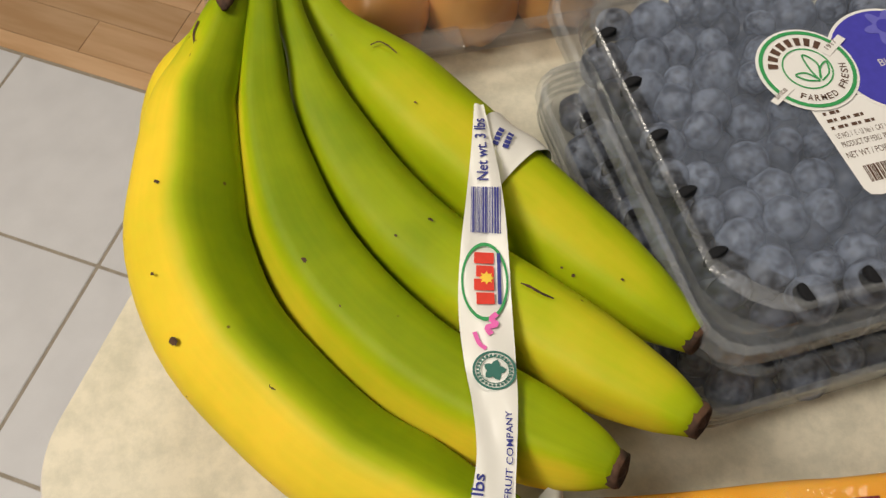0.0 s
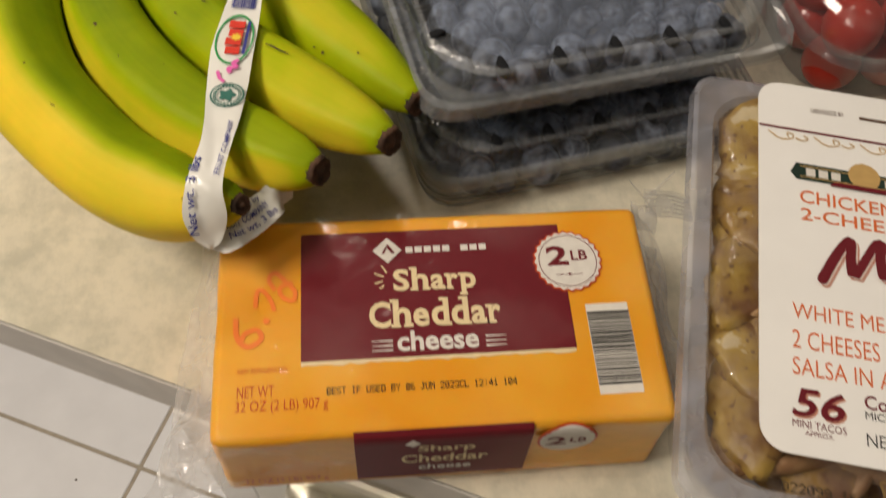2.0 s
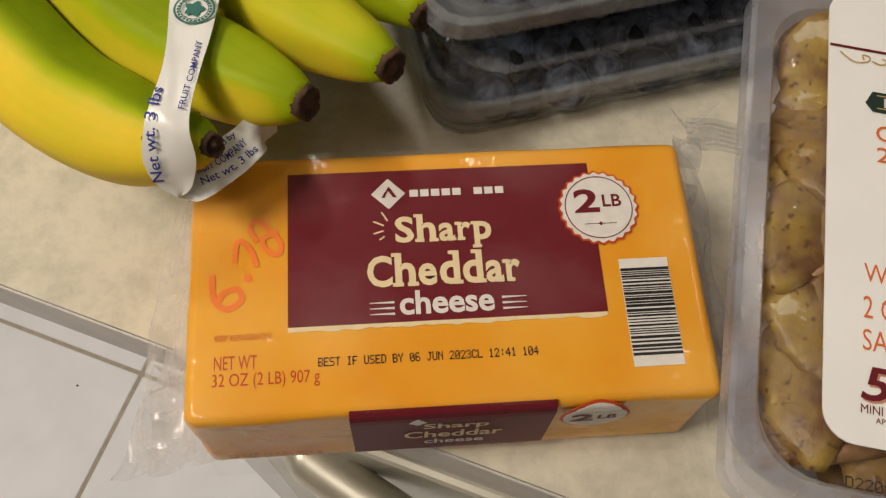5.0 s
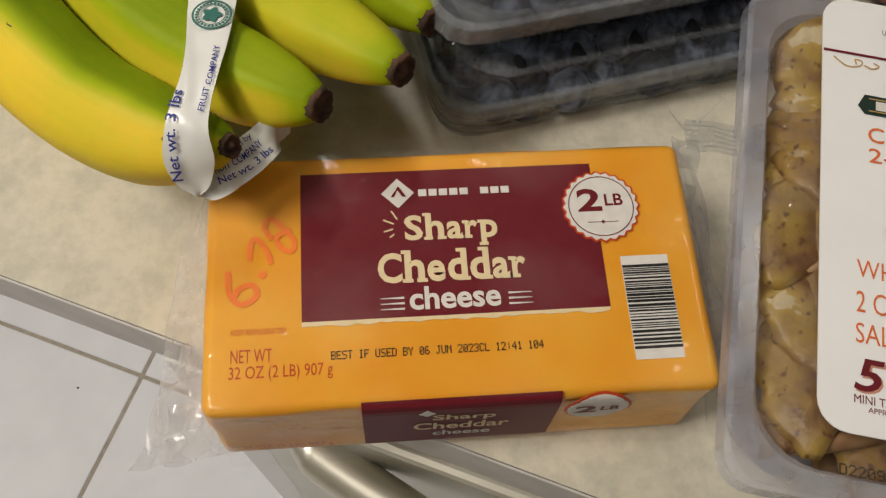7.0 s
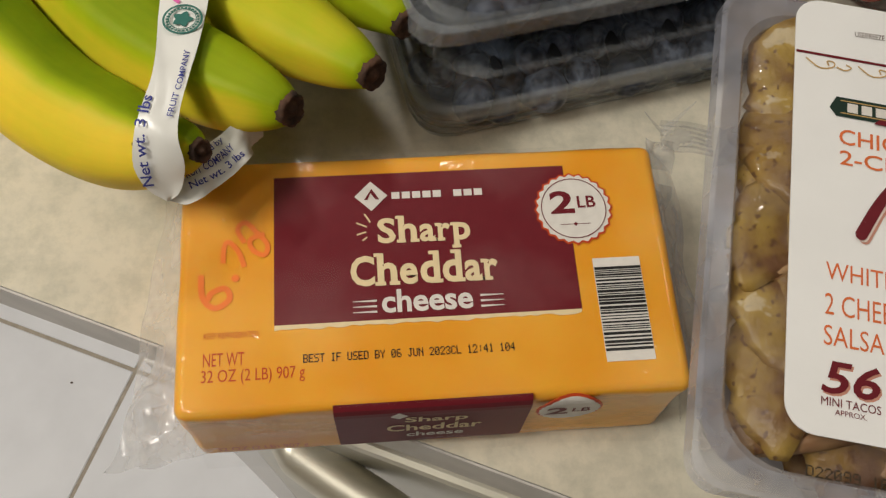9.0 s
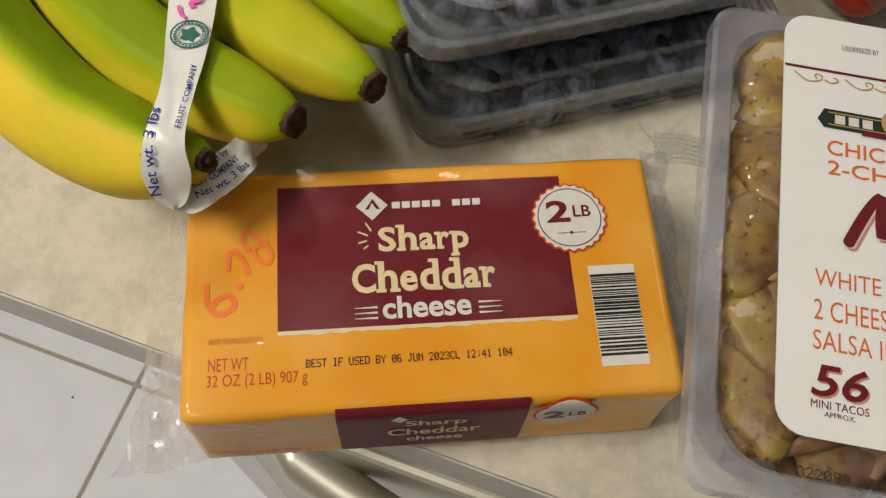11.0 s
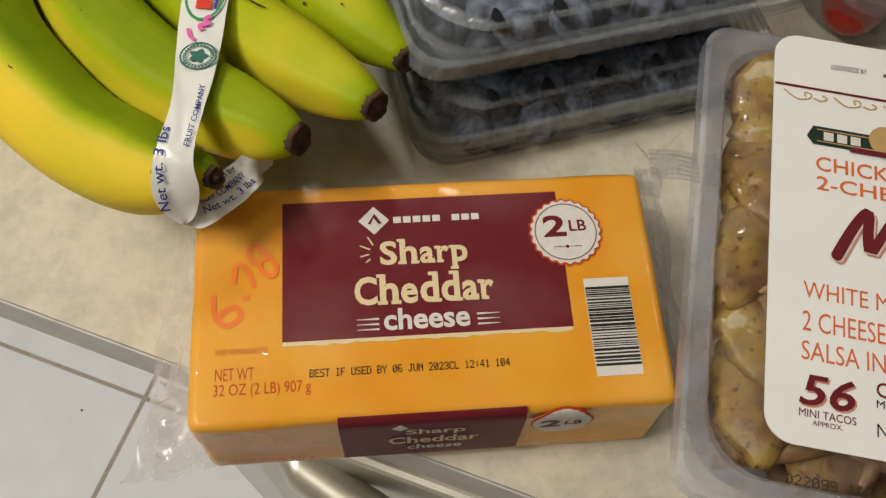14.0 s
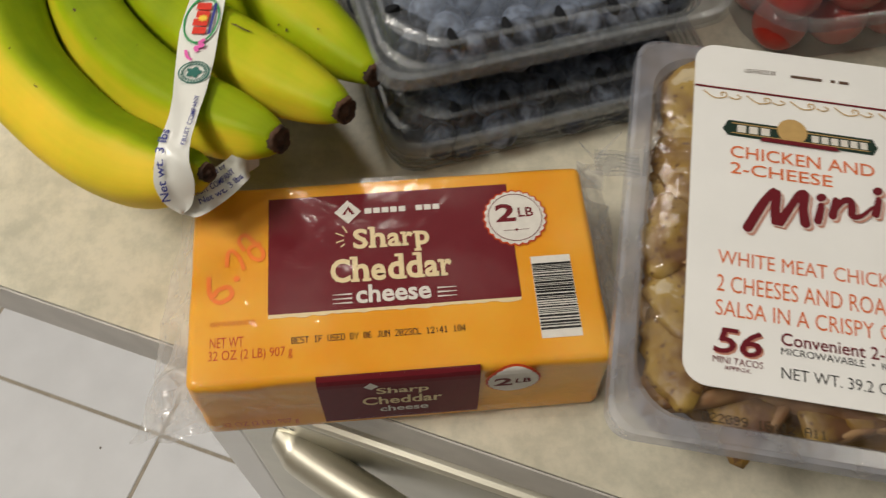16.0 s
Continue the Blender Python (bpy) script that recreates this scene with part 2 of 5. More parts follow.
washer_part("cabinet_body", -0.115, 0.52, -0.005, 0.56, 0.0, 0.858, white_enamel)
washer_part("side_trim", -0.119, -0.0885, -0.043, -0.005, 0.09, 0.85, white_enamel, 0.002, "white upright trim strip")
washer_part("door", -0.0870, 0.515, -0.046, -0.006, 0.10, 0.846, steel, 0.004, "brushed steel door")
washer_part("door_lip", -0.0870, 0.515, -0.0475, -0.012, 0.8475, 0.857, bright_steel, 0.0035, "polished steel lip along the door's top")
bm = bmesh.new()
for k in range(3):
    print_marks = flat([(0.004 * k, 0), (0.004 * k + 0.0026, 0.0), (0.004 * k + 0.0026, 0.0008), (0.004 * k, 0.0008)])
    for f in print_marks.faces:
        bm.faces.new([bm.verts.new(uv(-0.055 + q.co.x, -0.0463 - q.co.z, 0.828 + q.co.y * 2 + 0.001 * k)) for q in f.verts])
    print_marks.free()
marks = part("panel_marks", bm, dark_gap, washer, "small dark printed marks")
marks.matrix_parent_inverse = washer.matrix_world.inverted()
# the handle bows out from the door between its two ends
path = spline([(-0.058, -0.046, 0.808), (-0.040, -0.052, 0.804), (-0.004, -0.060, 0.800), (0.065, -0.072, 0.798), (0.21, -0.081, 0.797), (0.36, -0.072, 0.798), (0.43, -0.060, 0.80), (0.485, -0.046, 0.808)], 60)
rings = []
for i, p in enumerate(path):
    e = 1.0 - 0.40 * max(0.0, 1 - i / 6, 1 - (59 - i) / 6)
    rings.append([uv(p[0], p[1] + 0.0125 * e * math.cos(a), p[2] + 0.015 * e * math.sin(a)) for a in np.linspace(0, 2 * math.pi, 18, endpoint=False)])
bar = part("handle", loft(rings, True, True), bright_steel, washer, "bowed steel bar handle", smooth=True)
bar.matrix_parent_inverse = washer.matrix_world.inverted()


# ---- lettering and print ----
def print_ink(name, colour, rough=0.42):
    return material(name, colour, rough, vary=0.08, scale=300, spec=0.14)


ink_white = print_ink("white_print", (0.76, 0.73, 0.68))
ink_cream = print_ink("cream_print", (0.80, 0.66, 0.40))
ink_maroon = print_ink("maroon_print", (0.155, 0.014, 0.022))
ink_black = print_ink("black_print", (0.02, 0.02, 0.02))
ink_brown = print_ink("brown_print", (0.12, 0.07, 0.05))
ink_red = print_ink("red_orange_print", (0.55, 0.07, 0.02))
ink_orange = print_ink("orange_print", (0.72, 0.17, 0.05))
ink_blue = print_ink("navy_print", (0.05, 0.06, 0.28))
ink_green = print_ink("green_print", (0.05, 0.36, 0.12))
ink_seal = print_ink("dark_green_print", (0.05, 0.18, 0.15))
ink_pink = print_ink("pink_marker", (0.85, 0.16, 0.50))
ink_marker = print_ink("red_marker", (0.90, 0.22, 0.04))
ink_violet = print_ink("violet_blue_print", (0.075, 0.07, 0.48))
ink_pale_violet = print_ink("pale_violet_print", (0.16, 0.16, 0.60))
ink_plate = print_ink("dark_plate_print", (0.02, 0.04, 0.03))
ink_rust = print_ink("rust_shadow_print", (0.62, 0.30, 0.22))
ink_pale = print_ink("pale_pink_print", (0.80, 0.66, 0.60))
ink_gold = print_ink("gold_print", (0.55, 0.36, 0.14))
paper = material("white_label_card", (0.89, 0.89, 0.88), 0.42, vary=0.03, scale=40, bump=0.05, bump_scale=500)


def lettering(body, x, y, w, h, z, mat, parent, turn=0.0, bold=0.0, shear=0.0, bend=None):
    """Words that fill a box of w by h from its lower left corner, lying flat at height z."""
    data = bpy.data.curves.new("lettering", "FONT")
    data.body, data.size, data.resolution_u, data.offset, data.shear = body, 1.0, 3, bold, shear
    tmp = new("lettering", data)
    me = bpy.data.meshes.new_from_object(tmp.evaluated_get(bpy.context.evaluated_depsgraph_get()))
    bpy.data.objects.remove(tmp)
    bpy.data.curves.remove(data)
    bm = bmesh.new()
    bm.from_mesh(me)
    bpy.data.meshes.remove(me)
    xs, ys = [q.co.x for q in bm.verts], [q.co.y for q in bm.verts]
    ca, sa = math.cos(radians(turn)), math.sin(radians(turn))
    for q in bm.verts:
        a = (q.co.x - min(xs)) / (max(xs) - min(xs)) * w
        b = (q.co.y - min(ys)) / (max(ys) - min(ys)) * h
        q.co = Vector((x + a * ca - b * sa, y + a * sa + b * ca, z))
        if bend:
            q.co = bend(q.co)
    return part("lettering", bm, mat, parent)


def plates(shapes, z, thick=0.00012, bend=None):
    """Several thin plates in one mesh, each from an outline."""
    bm = bmesh.new()
    for k, pts in enumerate(shapes):
        vs = [bm.verts.new((px, py, z + 2e-6 * k)) for px, py in pts]
        bm.faces.new(vs)
    bmesh.ops.remove_doubles(bm, verts=list(bm.verts), dist=6e-6)
    ret = bmesh.ops.extrude_face_region(bm, geom=list(bm.faces))
    for g in ret["geom"]:
        if isinstance(g, bmesh.types.BMVert):
            g.co.z += thick
    bmesh.ops.recalc_face_normals(bm, faces=bm.faces)
    if bend:
        for q in bm.verts:
            q.co = bend(q.co)
    return bm


def rect(x0, y0, x1, y1):
    return [(x0, y0), (x1, y0), (x1, y1), (x0, y1)]


def disc(x, y, r, n=32, wave=0.0, waves=0):
    return [(x + (r + wave * math.cos(waves * a)) * math.cos(a), y + (r + wave * math.cos(waves * a)) * math.sin(a)) for a in np.linspace(0, 2 * math.pi, n, endpoint=False)]


def ring_strip(x, y, r, w, n=40, sx=1.0, sy=1.0):
    """An annulus as quads."""
    out = []
    for i in range(n):
        a, b = 2 * math.pi * i / n, 2 * math.pi * (i + 1) / n
        out.append([(x + sx * k * math.cos(t), y + sy * k * math.sin(t)) for k, t in ((r, a), (r, b), (r + w, b), (r + w, a))])
    return out


def strokes(points, w, n=24):
    """A line of pen width w along a smooth path, as quads."""
    p = spline(points, n)
    d = np.gradient(p, axis=0)
    d /= np.linalg.norm(d, axis=1)[:, None] + 1e-9
    s = np.stack([-d[:, 1], d[:, 0]], 1) * w / 2
    return [[tuple(p[i] - s[i]), tuple(p[i + 1] - s[i + 1]), tuple(p[i + 1] + s[i + 1]), tuple(p[i] + s[i])] for i in range(n - 1)]


def bars(rng, x0, x1, y0, y1, n, along_x=True):
    """The stripes of a bar code."""
    out, k = [], x0 if along_x else y0
    end = x1 if along_x else y1
    step = (end - k) / n
    while k < end - step:
        w = step * rng.choice((0.45, 0.45, 0.8, 1.2))
        out.append(rect(k, y0, min(k + w, end), y1) if along_x else rect(x0, k, x1, min(k + w, end)))
        k += w + step * rng.choice((0.4, 0.5, 0.8))
    return out


def slab_word(letters, x, base, cap, z, mat, parent, gap):
    """A word in heavy letters with slab serifs; each letter with its width, cap is the height of a capital."""
    xh, t, w = cap * 0.70, cap * 0.12, cap * 0.17
    for ch, width in letters:
        tall, low = (cap * 1.06 if ch in "hd" else cap if ch in "SC" else xh), (-cap * 0.30 if ch == "p" else 0.0)
        lettering(ch, x, base + low, width, tall - low, z, mat, parent, bold=0.03)
        feet = {"h": ((x, 0), (x + width - w, 0)), "r": ((x, 0),), "p": ((x, low),), "a": ((x + width - w, 0),), "d": ((x + width - w, 0),)}.get(ch, ())
        slabs = [rect(fx - w * 0.45, base + fy, fx + w * 1.45, base + fy + t) for fx, fy in feet]
        if ch in "hrp":
            slabs.append(rect(x - w * 0.55, base + tall - t, x + w * 0.6, base + tall))
        if ch == "d":
            slabs.append(rect(x + width - w * 1.9, base + tall - t, x + width - w * 0.5, base + tall))
        for k, s in enumerate(slabs):
            part("serif", plates([s], z + 0.00006 + 0.00002 * k, 0.00005), mat, parent)
        x += width + gap


# seven rows of five dots for each sign of an ink-jet date code
DOTS = {
    "B": "1E11111E11111E", "E": "1F10101E10101F", "S": "0F10100E01011E", "T": "1F040404040404", "I": "0E04040404040E", "F": "1F10101E101010",
    "U": "1111111111110E", "D": "1E11111111111E", "Y": "11110A04040404", "0": "0E11131519110E", "6": "0E10101E11110E", "J": "0702020202120C",
    "N": "11191513111111", "2": "0E11010204081F", "3": "0E11010601110E", "C": "0E11101010110E", "L": "1010101010101F", "1": "040C040404040E",
    "4": "02060A121F0202", ":": "00040400040400", "9": "0E11110F01010E", "A": "0E11111F111111",
}


def date_code(body, x, y, w, h, z, mat, parent):
    """Ink-jet figures that fill a box of w by h, printed dot by dot."""
    cw, ch = w / (6 * len(body) - 1), h / 7
    shapes = []
    for i, sign in enumerate(body):
        rows = DOTS.get(sign, "00" * 7)
        for r in range(7):
            bits = int(rows[2 * r:2 * r + 2], 16)
            for k in range(5):
                if bits >> (4 - k) & 1:
                    x0, y0 = x + cw * (6 * i + k), y + ch * (6 - r)
                    shapes.append(rect(x0 - 0.06 * cw, y0, x0 + 1.06 * cw, y0 + 0.96 * ch))
    bm = bmesh.new()
    for pts in shapes:
        bm.faces.new([bm.verts.new((px, py, z)) for px, py in pts])
    return part("date_code", bm, mat, parent)


def brush(points, dx, dy, z, mat, parent, n=26):
    """One stroke of brush lettering: x, y and width along it, with round ends."""
    p = spline(points, n)
    d = np.gradient(p[:, :2], axis=0)
    d /= np.linalg.norm(d, axis=1)[:, None] + 1e-9
    quads = []
    for i in range(n - 1):
        a, b = p[i], p[i + 1]
        na, nb = np.array((-d[i, 1], d[i, 0])) * a[2] / 2, np.array((-d[i + 1, 1], d[i + 1, 0])) * b[2] / 2
        quads.append([(q[0] + dx, q[1] + dy) for q in (a[:2] - na, b[:2] - nb, b[:2] + nb, a[:2] + na)])
    quads += [disc(q[0] + dx, q[1] + dy, q[2] / 2, 14) for q in p[::5]] + [disc(p[-1, 0] + dx, p[-1, 1] + dy, p[-1, 2] / 2, 14)]
    bm = bmesh.new()
    for k, pts in enumerate(quads):
        bm.faces.new([bm.verts.new((px, py, z + 1.5e-6 * k)) for px, py in pts])
    for f in bm.faces:
        f.normal_update()
        if f.normal.z < 0:
            f.normal_flip()
    return part("lettering", bm, mat, parent)


def disc_rows(x, y, r, n=26, wave=0.0):
    """A disc in level strips, so that it can bend over an edge."""
    cut = [(y - r * math.cos(math.pi * k / n), max(0.0002, r * math.sin(math.pi * k / n)) + wave * math.cos(k * 2.4)) for k in range(n + 1)]
    return [[(x - a, ya), (x + a, ya), (x + b, yb), (x - b, yb)] for (ya, a), (yb, b) in zip(cut, cut[1:])]


# ---- the cheddar block ----
def build_cheese():
    rng = random.Random(3)
    wrapped = material("orange_cheddar_in_film", (0.86, 0.425, 0.040), 0.45, colour2=(0.80, 0.33, 0.016), scale=21, bump=0.12, bump_scale=55, spec=0.15)
    b = wrapped.node_tree.nodes["Principled BSDF"]
    b.inputs["Coat Weight"].default_value, b.inputs["Coat Roughness"].default_value = 0.65, 0.09
    b.inputs["Subsurface Weight"].default_value, b.inputs["Subsurface Scale"].default_value = 0.15, 0.004
    n, l = wrapped.node_tree.nodes, wrapped.node_tree.links
    co, fine, broad, mask, mul, k = n.new("ShaderNodeTexCoord"), n.new("ShaderNodeTexNoise"), n.new("ShaderNodeTexNoise"), n.new("ShaderNodeMapRange"), n.new("ShaderNodeMath"), n.new("ShaderNodeBump")
    fine.inputs["Scale"].default_value, broad.inputs["Scale"].default_value = 170, 26
    mask.inputs["From Min"].default_value, mask.inputs["From Max"].default_value = 0.48, 0.62
    mul.operation = "MULTIPLY"
    k.inputs["Strength"].default_value, k.inputs["Distance"].default_value = 0.8, 0.0015
    l.new(co.outputs["Object"], fine.inputs["Vector"])
    l.new(co.outputs["Object"], broad.inputs["Vector"])
    l.new(broad.outputs["Fac"], mask.inputs["Value"])
    l.new(fine.outputs["Fac"], mul.inputs[0])
    l.new(mask.outputs["Result"], mul.inputs[1])
    l.new(mul.outputs[0], k.inputs["Height"])
    l.new(k.outputs["Normal"], b.inputs["Coat Normal"])
    film = clear_plastic("clear_wrap_film", (0.95, 0.95, 0.95), 0.26, 0.08, (0.93, 0.94, 0.96), 1.42, 0.4, 90, 0.45, 0.7, 70.0)
    tight = clear_plastic("tight_wrap_film", (0.99, 0.99, 0.99), 0.018, 0.12, (0.93, 0.92, 0.90), 1.25, 0.5, 130, 0.3, 0.8, 38.0)
    cheese = thing("cheese_block", pose(0, 0, COUNTER), "orange cheddar block in clear shrink film with maroon label", "cheese")
    bm = box(0.1765, 0.0955, 0.052, 0.0042, 5, (0.0008, 0.0055, 0))
    bmesh.ops.subdivide_edges(bm, edges=[e for e in bm.edges if e.calc_length() > 0.03], cuts=14, use_grid_fill=True)
    for q in bm.verts:
        k = noise.noise(q.co * 45) * 0.0011
        if q.co.z < 0.05:
            q.co.y += k * (1 if q.co.z > 0.003 else 0)
            q.co.x += k * 0.8
            if q.co.y < -0.03:
                q.co.y += 0.0012 * math.sin(q.co.z / 0.052 * math.pi) - 0.0028 * (1 - q.co.z / 0.052)
    part("cheese_body", bm, wrapped, cheese, smooth=True)
    z = 0.0521
    part("label_panel", plates([rect(-0.0537, -0.0115, 0.0537, 0.0452)], z), ink_maroon, cheese, "maroon printed panel")
    edge = [(-0.0537, -0.0115)] + [(-0.0537 + 0.1072 * i / 40, -0.0131 + rng.uniform(-0.0005, 0.0005)) for i in range(41)] + [(0.0535, -0.0115)]
    part("torn_edge", plates([edge], z), ink_cream, cheese, "cream ragged strip under the panel")
    zt = z + 0.0003
    # maker's mark: a plain diamond and a bar, not lettered
    part("maker_mark", plates([[(-0.0245, 0.036), (-0.0185, 0.0300), (-0.0125, 0.036), (-0.0185, 0.042)]] + [rect(-0.0110 + 0.0038 * i, 0.0345, -0.0110 + 0.0038 * i + 0.003, 0.0372) for i in range(9) if i != 5], zt), ink_white, cheese)
    part("maker_mark", plates([[(-0.0210, 0.0345), (-0.0198, 0.0345), (-0.0186, 0.0372), (-0.0168, 0.0345), (-0.0155, 0.0345), (-0.0182, 0.0388)]], zt + 0.0002), ink_maroon, cheese)
    slab_word((("S", 0.0066), ("h", 0.0066), ("a", 0.0056), ("r", 0.0046), ("p", 0.0062)), -0.0168, 0.0170, 0.0100, zt, ink_cream, cheese, 0.0010)
    slab_word((("C", 0.0086), ("h", 0.0070), ("e", 0.0064), ("d", 0.0070), ("d", 0.0070), ("a", 0.0061), ("r", 0.0050)), -0.0270, 0.0010, 0.0116, zt, ink_cream, cheese, 0.0009)
    lettering("cheese", -0.0165, -0.0092, 0.0320, 0.0086, zt, ink_white, cheese, bold=0.026)
    shapes = []
    for s in (-1, 1):
        for k in range(3):
            y = -0.0045 - 0.002 * k
            shapes.append([(s * 0.0182, y - 0.0004), (s * 0.0265, y - 0.0001), (s * 0.0265, y + 0.0001), (s * 0.0182, y + 0.0004)])
    part("flourish", plates(shapes, zt), ink_white, cheese)
    part("flourish", plates(strokes([(-0.0212, 0.0290), (-0.0200, 0.0270), (-0.0192, 0.0255)], 0.0006, 5) + strokes([(-0.0242, 0.0255), (-0.0222, 0.0246), (-0.0205, 0.0238)], 0.0006, 5) + strokes([(-0.0242, 0.0208), (-0.0222, 0.0214), (-0.0208, 0.0218)], 0.0006, 5) + strokes([(-0.0222, 0.0185), (-0.0212, 0.0192), (-0.0205, 0.0198)], 0.0006, 4), zt), ink_cream, cheese)
    # weight badge
    badge = part("badge", plates([disc(0.0556, 0.0272, 0.0142, 96, 0.0005, 24)], zt), ink_red, cheese, "scalloped red and white weight badge")
    part("badge_face", plates([disc(0.0556, 0.0272, 0.0134, 96, 0.0005, 24)], zt + 0.0002), ink_white, badge)
    part("badge_ring", plates(ring_strip(0.0556, 0.0272, 0.0118, 0.0003), zt + 0.0004), ink_maroon, badge)
    lettering("2", 0.0470, 0.0252, 0.0090, 0.0092, zt + 0.0004, ink_maroon, badge, bold=0.03)
    lettering("LB", 0.0572, 0.0272, 0.0068, 0.0048, zt + 0.0004, ink_maroon, badge, bold=0.02)
    part("badge_line", plates([rect(0.0500, 0.0207, 0.0612, 0.0209), [(0.0548, 0.0208), (0.0556, 0.0200), (0.0564, 0.0208), (0.0556, 0.0216)]], zt + 0.0004), ink_maroon, badge)
    # bar code
    code = part("barcode", plates([rect(0.0598, -0.0312, 0.0770, 0.0072)], z), ink_white, cheese, "white patch with a printed bar code")
    part("stripes", plates(bars(rng, 0.0600, 0.0768, -0.0275, 0.0042, 38, False), z + 0.0002), ink_black, code)
    lettering("KEEP REFRIGERATED", -0.0775, -0.0150, 0.0185, 0.0021, z, ink_red, cheese)
    lettering("NET WT", -0.0775, -0.0247, 0.0138, 0.0046, z, ink_red, cheese)
    lettering("32 OZ (2 LB) 907 g", -0.0780, -0.0315, 0.0345, 0.0056, z, ink_red, cheese)
    date_code("BEST IF USED BY 06 JUN 2023CL 12:41 104", -0.0440, -0.0252, 0.0725, 0.0030, z + 0.0001, ink_black, cheese)
    # hand-written price 6.78
    pen = strokes([(-0.0790, 0.0085), (-0.0782, 0.0000), (-0.0740, -0.0040), (-0.0690, -0.0010), (-0.0705, 0.0030), (-0.0750, 0.0018), (-0.0765, -0.0010)], 0.0021, 30)
    pen += [disc(-0.0671, 0.0067, 0.0014, 14)]
    pen += strokes([(-0.0715, 0.0125), (-0.0712, 0.0185), (-0.0695, 0.0205), (-0.0660, 0.0165), (-0.0640, 0.0108)], 0.0018, 20)
    pen += strokes([(-0.0640, 0.0200), (-0.0665, 0.0250), (-0.0640, 0.0280), (-0.0600, 0.0240), (-0.0560, 0.0190), (-0.0570, 0.0150), (-0.0610, 0.0170), (-0.0620, 0.0210), (-0.0570, 0.0232)], 0.0018, 34)
    part("pen_price", plates(pen, z), ink_marker, cheese, "hand-written orange marker price")
    # the same print on the front side

    def front(co):
        """Lays print on the leaning front side; what reaches past its upper edge bends on to the top."""
        h, d, bend, top = 0.0435 + co.y, co.z - z, 0.0042, 0.0520
        if h <= top - bend:
            return Vector((co.x, -0.0432 - 0.0028 * (1 - h / top) - d, h))
        a = min((h - top + bend) / bend, math.pi / 2)
        past = max(0.0, h - top + bend - bend * math.pi / 2)
        return Vector((co.x, -0.0432 + bend - (bend + d) * math.cos(a) + past, top - bend + (bend + d) * math.sin(a) + 0.0003))

    step = 0.0435 / 18
    part("side_panel", plates([rect(-0.0345, -0.034 + step * k, 0.0330, -0.034 + step * (k + 1)) for k in range(18)], z, 0.0003, front), ink_maroon, cheese)
    part("side_mark", plates([[(-0.0155, 0.0018), (-0.0125, -0.0012), (-0.0095, 0.0018), (-0.0125, 0.0048)]], z + 0.0005, 0.0001, front), ink_white, cheese)
    lettering("Sharp", -0.0105, -0.0080, 0.0220, 0.0080, z + 0.0006, ink_cream, cheese, bold=0.02, bend=front)
    lettering("Cheddar", -0.0170, -0.0178, 0.0340, 0.0085, z + 0.0006, ink_cream, cheese, bold=0.02, bend=front)
    lettering("cheese", -0.0100, -0.0262, 0.0210, 0.0062, z + 0.0006, ink_white, cheese, bold=0.02, bend=front)
    lettering("32 OZ (2 LB) 907 g", -0.0790, -0.0325, 0.0330, 0.0066, z + 0.0005, ink_red, cheese, bend=front)
    side = part("side_badge", plates(disc_rows(0.0470, -0.0030, 0.0116, 30, 0.0003), z, 0.0003, front), ink_red, cheese)
    part("badge_face", plates(disc_rows(0.0470, -0.0030, 0.0107, 30, 0.0003), z + 0.0005, 0.0001, front), ink_white, side)
    lettering("2", 0.0388, -0.0072, 0.0080, 0.0080, z + 0.0008, ink_maroon, side, bold=0.03, bend=front)
    lettering("LB", 0.0480, -0.0052, 0.0065, 0.0045, z + 0.0008, ink_maroon, side, bold=0.02, bend=front)
    # loose film: fins at both ends and a fold along the back

    def fin(name, fn, nx, ny, seed, amp, mat=None):
        bm = bmesh.new()
        rows = []
        for j in range(ny + 1):
            row = []
            for i in range(nx + 1):
                p = Vector(fn(i / nx, j / ny))
                k = min(1.0, i / nx * 2.2)
                p += Vector((noise.noise(p * 48 + Vector((seed, 0, 0))), noise.noise(p * 60 + Vector((0, seed, 0))), noise.noise(p * 75 + Vector((0, 0, seed))))) * amp * k
                p.z = max(p.z, 0.0012)
                row.append(bm.verts.new(p))
            rows.append(row)
        for a, b in zip(rows, rows[1:]):
            for i in range(nx):
                bm.faces.new((a[i], a[i + 1], b[i + 1], b[i]))
        sheet = part(name, bm, mat or film, cheese, "crinkled clear film fin", smooth=bool(mat))
        sheet.visible_shadow = False
        return sheet

    fin("film_fin", lambda s, t: (0.0880 + 0.0150 * s * (0.9 + 0.1 * math.sin(t * 9)), -0.038 + 0.094 * t, 0.049 - 0.017 * s), 16, 36, 2.0, 0.0030)
    fin("film_fin", lambda s, t: (-0.0868 - (0.009 + 0.012 * (1 - t)) * s, -0.044 + 0.098 * t, 0.047 - 0.016 * s), 16, 40, 7.0, 0.0028)
    fin("film_fin", lambda s, t: (-0.0864 - (0.031 - 0.014 * t) * s, -0.049 + 0.042 * t - 0.005 * s * (1 - t), 0.033 - 0.012 * s), 22, 22, 4.0, 0.0055)
    fin("film_fin", lambda s, t: (-0.080 - 0.026 * s, -0.0445 - 0.006 * s + 0.022 * t, 0.010 + 0.004 * s + 0.008 * t), 16, 14, 9.0, 0.0050)
    fin("film_fin", lambda s, t: (0.089 + 0.013 * s, 0.048 + 0.010 * t + 0.008 * s * (1 - 2 * abs(t - 0.5)), 0.042 - 0.008 * s + 0.006 * t), 14, 14, 11.0, 0.006)
